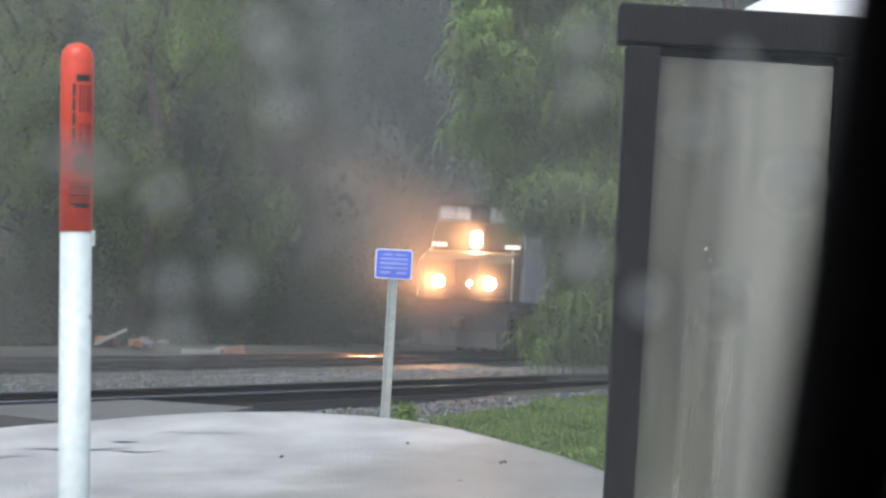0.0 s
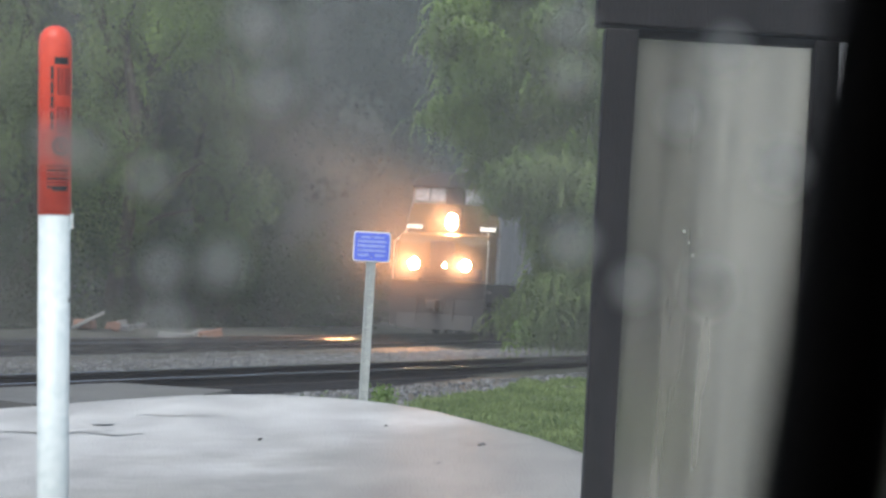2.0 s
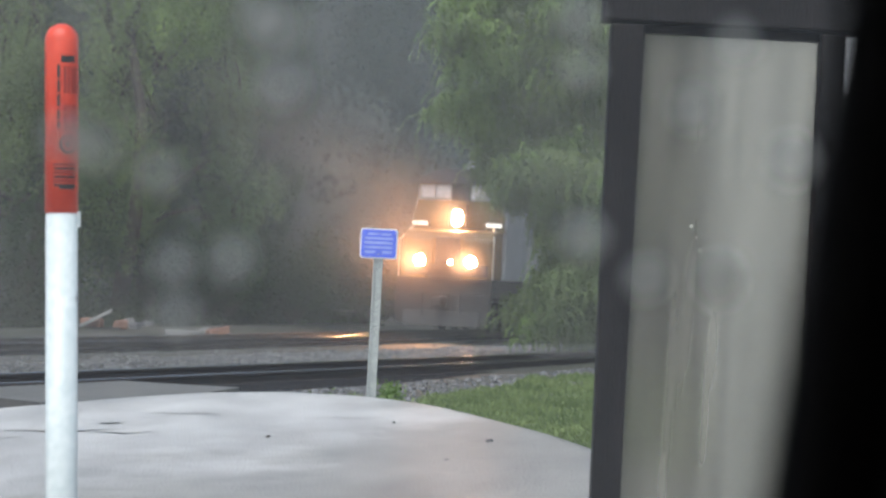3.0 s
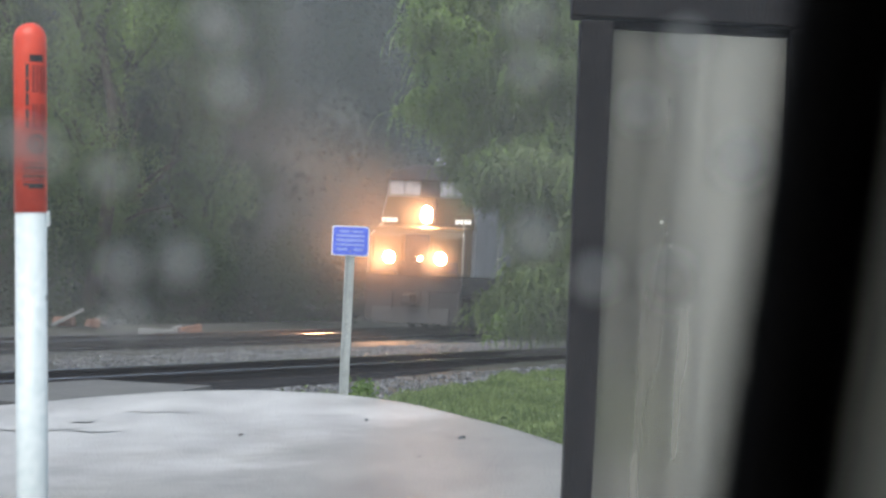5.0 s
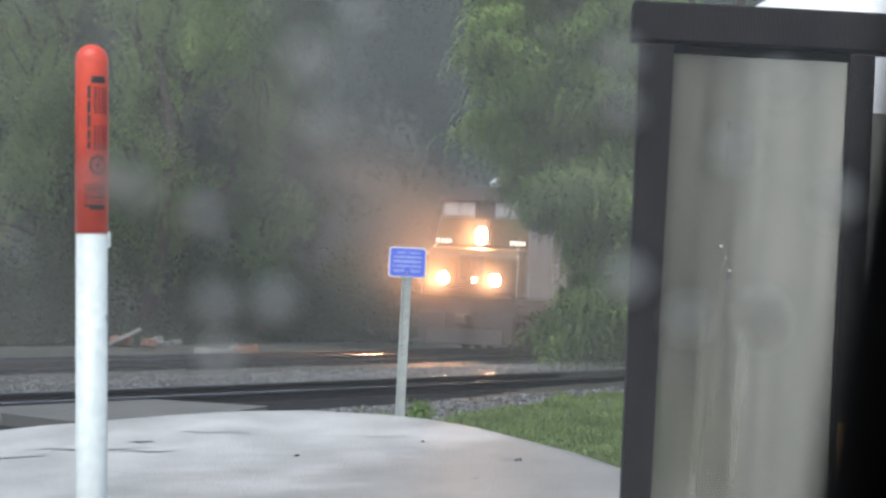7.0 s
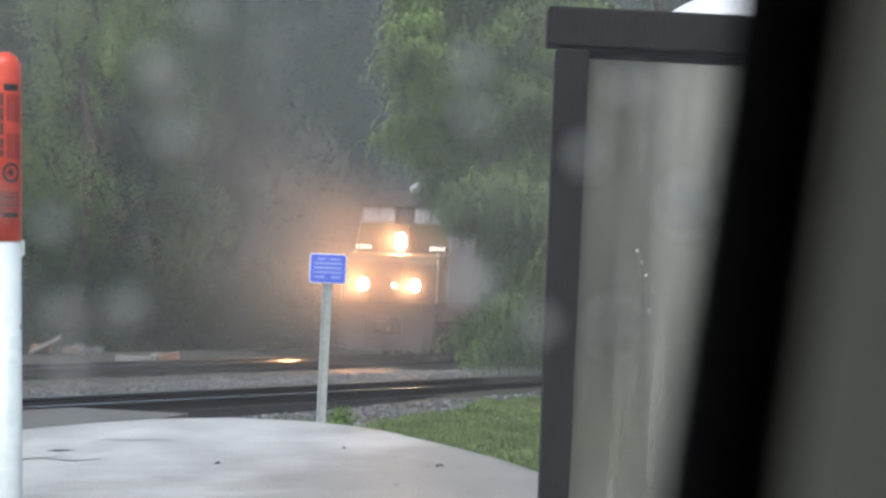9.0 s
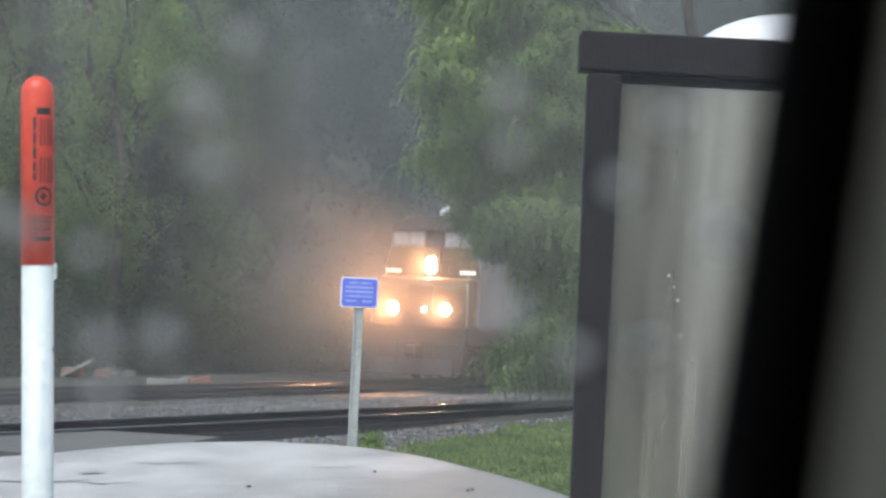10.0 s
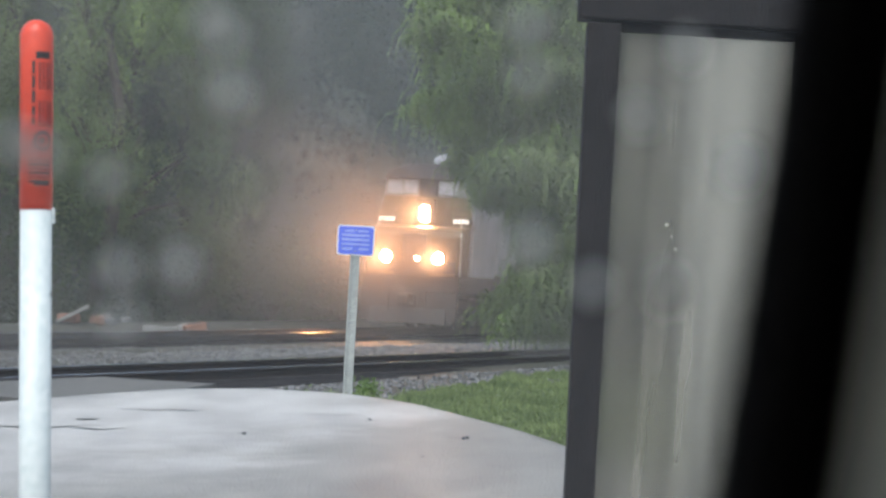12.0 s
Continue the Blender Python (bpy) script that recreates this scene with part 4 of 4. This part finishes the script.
        for k in range(3):
            for x in (-0.75, 0.75):
                P("wheel", lathe([(0.5, -0.06), (0.5, 0.06), (0.42, 0.07)], 24), BLACK, truck).matrix_basis = pose(x, y + 0.3 + k * 1.4, 0.5, 0, 90, 0)
    # Added discs that stand in for the lamps' halo and glare streak.
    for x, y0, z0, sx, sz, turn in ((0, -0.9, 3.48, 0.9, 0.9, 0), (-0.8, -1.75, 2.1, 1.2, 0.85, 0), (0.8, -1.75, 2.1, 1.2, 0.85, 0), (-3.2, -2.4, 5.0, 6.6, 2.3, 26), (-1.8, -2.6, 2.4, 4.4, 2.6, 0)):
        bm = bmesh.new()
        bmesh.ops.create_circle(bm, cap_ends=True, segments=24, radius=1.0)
        ob = P("glare_disc", bm, GLARE_WIDE if sx > 2 else GLARE, t, "added soft disc that stands in for lamp glare")
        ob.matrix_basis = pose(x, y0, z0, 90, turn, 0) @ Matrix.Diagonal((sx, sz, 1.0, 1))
    P("fuel_tank", box(-1.3, 1.3, 6.5, 12.5, 0.45, 1.1, bevel=0.15), BLACK)
    return t


engine = locomotive()


# ---- rain-filled air ----
def mist(name, x0, x1, y, z0, z1, mat, label):
    bm = sheet(np.linspace(x0, x1, 9), np.linspace(z0, z1, 5), lambda x, z: 0)
    for v in bm.verts:
        v.co = Vector((v.co.x, 0.5 * math.sin(v.co.x * 0.7 + v.co.y), v.co.y))
    ob = part(name, bm, mat)
    ob.matrix_basis = pose(0, y, 0)
    return tagged(ob, label, "mist", kind="stuff")


mist("rain_mist", -22, 22, 56.5, 0.3, 18, MIST_NEAR, "thin veil of rain over the near track")
mist("rain_mist", -40, 40, 88.5, 1.0, 30, MIST_THIN, "thin grey veil of falling rain among the trees")
mist("rain_mist", -60, 60, 100.5, 1.5, 36, MIST_DEEP, "grey-blue rain haze deep in the woods")


def brightening_haze():
    """An added soft haze disc, moved in before the engine to brighten it later."""
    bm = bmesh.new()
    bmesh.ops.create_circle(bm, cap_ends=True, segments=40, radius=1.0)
    ob = tagged(part("brightening_haze", bm, HAZE_DISC), "added pale haze disc that brightens the engine's surroundings", "mist", kind="stuff")
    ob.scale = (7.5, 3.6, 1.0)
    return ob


haze_disc = brightening_haze()


# ---- the car round the viewer ----
def car():
    """It stands side on to the tracks; the viewer looks out of its side window, past the pillar."""
    t = thing("car", "dark grey car with a rain-spotted side window", "car", pose(0, 0, 0))
    part("window_pillar", rod((0.0729, 0.745, 1.02), (0.1421, 0.745, 1.42), 0.0128, 18), TRIM, t, "black window pillar")
    part("headlining", box(-0.7, 1.25, -0.78, 0.79, 1.41, 1.43), TRIM, t, "dark headlining")
    part("roof", box(-0.78, 1.35, -0.84, 0.82, 1.435, 1.475, bevel=0.018), PAINT, t, "dark grey roof panel")
    part("bonnet", prism([(-2.3, 0.32), (-1.02, 0.32), (-1.02, 0.96), (-1.9, 0.87), (-2.22, 0.74), (-2.32, 0.55)], -0.84, 0.84, 0.05), PAINT, t)
    part("boot", prism([(1.36, 0.32), (2.0, 0.4), (2.05, 0.82), (1.8, 0.99), (1.36, 1.02)], -0.84, 0.84, 0.05), PAINT, t)
    part("floor_pan", box(-1.0, 1.34, -0.8, 0.8, 0.22, 0.32, bevel=0.02), TRIM, t)
    for y in (-0.86, 0.82):
        for x0, x1 in ((-1.0, 0.09), (0.1, 1.34)):
            d = part("door", box(x0, x1, y, y + 0.05, 0.3, 0.94, bevel=0.012), PAINT, t)
            part("door_handle", box(x1 - 0.22, x1 - 0.08, y + (0.052 if y > 0 else -0.02), y + (0.07 if y > 0 else -0.002), 0.82, 0.85, bevel=0.004), TRIM, d)
    for y in (-0.8, 0.79):
        part("front_pillar", rod((-1.0, y, 0.94), (-0.74, y, 1.44), 0.03, 10), PAINT, t)
        part("rear_pillar", rod((1.62, y, 0.98), (1.3, y, 1.44), 0.04, 10), PAINT, t)
    # Unseen panel, added so that less sky light reaches the pillar from behind.
    part("far_light_block", box(-0.75, 1.3, -0.81, -0.79, 0.94, 1.41), TRIM, t, "unseen dark panel added to keep light off the pillar")
    part("front_screen", prism([(-1.0, 0.965), (-0.99, 0.965), (-0.76, 1.43), (-0.77, 1.43)], -0.76, 0.76), FILM, t, "wet windscreen").visible_shadow = False
    # Unseen, opaque like the far panel to keep light off the pillar.
    part("rear_screen", prism([(1.6, 1.0), (1.61, 1.0), (1.34, 1.43), (1.33, 1.43)], -0.76, 0.76), TRIM, t, "unseen rear screen made opaque to keep light out")
    seat = part("front_seat", prism([(-0.3, 0.35), (0.3, 0.35), (0.42, 1.0), (0.3, 1.02), (0.2, 0.56), (-0.3, 0.54)], -0.62, -0.16, 0.04), TRIM, t, "black front seat")
    part("head_rest", box(0.34, 0.44, -0.5, -0.28, 1.02, 1.2, bevel=0.03), TRIM, seat)
    for x in (-1.5, 1.45):
        for y in (-0.8, 0.8):
            w = part("wheel", lathe([(0.2, -0.1), (0.31, -0.09), (0.315, 0.0), (0.31, 0.09), (0.2, 0.1)], 28), TRIM, t, "black rubber tyre")
            w.matrix_basis = pose(x, y, 0.312, 90, 0, 0)
            part("rim", lathe([(0.19, -0.105), (0.17, 0.0), (0.19, 0.105)], 20), GALV, w, "silver wheel rim")
    for y in (-0.6, 0.6):
        part("head_lamp", box(-2.33, -2.26, y - 0.16, y + 0.16, 0.6, 0.7, bevel=0.02), WINDOW, t)
        part("tail_lamp", box(2.0, 2.07, y - 0.14, y + 0.14, 0.66, 0.8, bevel=0.02), RED, t)
    side = part("side_glass", prism([(0.0592, 1.02), (0.3, 1.02), (0.3, 1.41), (0.1222, 1.41)], 0.5, 0.503), FOG, t, "fogged inner glass beside the pillar")
    side.visible_shadow = False
    glass = part("side_window", box(-0.72, 1.3, 0.8, 0.802, 0.945, 1.43), FILM, t, "wet glass side window")
    glass.visible_shadow = False
    r = np.random.default_rng(11)
    part("door_frame", prism([(0.0729, 1.02), (0.32, 1.02), (0.32, 1.42), (0.1421, 1.42)], 0.75, 0.77), TRIM, t, "black door frame")
    for x, z in DROPS:
        s = r.uniform(0.0034, 0.0046)
        bm = lathe([(s, 0.0), (s * 0.85, s * 0.35), (s * 0.4, s * 0.6)], 12)
        part("raindrop", bm, DROP, glass).matrix_basis = pose(x, 0.803, z, -90, 0, 0)


# where the drops sit on the glass
DROPS = [(-0.0801, 1.2423), (-0.0763, 1.2166), (-0.0985, 1.2490), (0.0400, 1.2716), (0.0712, 1.2600), (0.1000, 1.2451), (0.0844, 1.2792), (0.0577, 1.2118),
         (0.0402, 1.2233), (0.0786, 1.2116), (-0.0757, 1.2021), (0.0394, 1.2861), (-0.0348, 1.3019), (-0.1076, 1.2531), (0.0790, 1.2094), (-0.0450, 1.2669),
         (-0.0507, 1.2879), (-0.0471, 1.2827), (-0.0597, 1.2176), (-0.1029, 1.2514)]
car()


# ---- movement ----
def motions():
    x, y, a = far_track(0)
    x, y = x + 0.65 * math.cos(a), y + 0.65 * -math.sin(a) + 0.6
    rows = []
    for s, go in ((0.0, 0.0), (2.5, 0.36), (5.5, 0.78), (7.5, 1.0), (9.5, 1.24), (12.0, 1.62)):
        rows.append((s, pose(x - go * math.sin(a), y - go * math.cos(a), RAIL_FAR_TOP + 0.04, 0, 3.2, -math.degrees(a))))
    walk(engine, rows)
    walk(haze_disc, [(s, pose(px, 80.2, 3.0, 90, 0, 0)) for s, px in ((0.0, 15.0), (4.5, 14.0), (6.0, 10.0), (7.5, 2.0), (9.5, -0.8), (12.0, -1.6))])


motions()
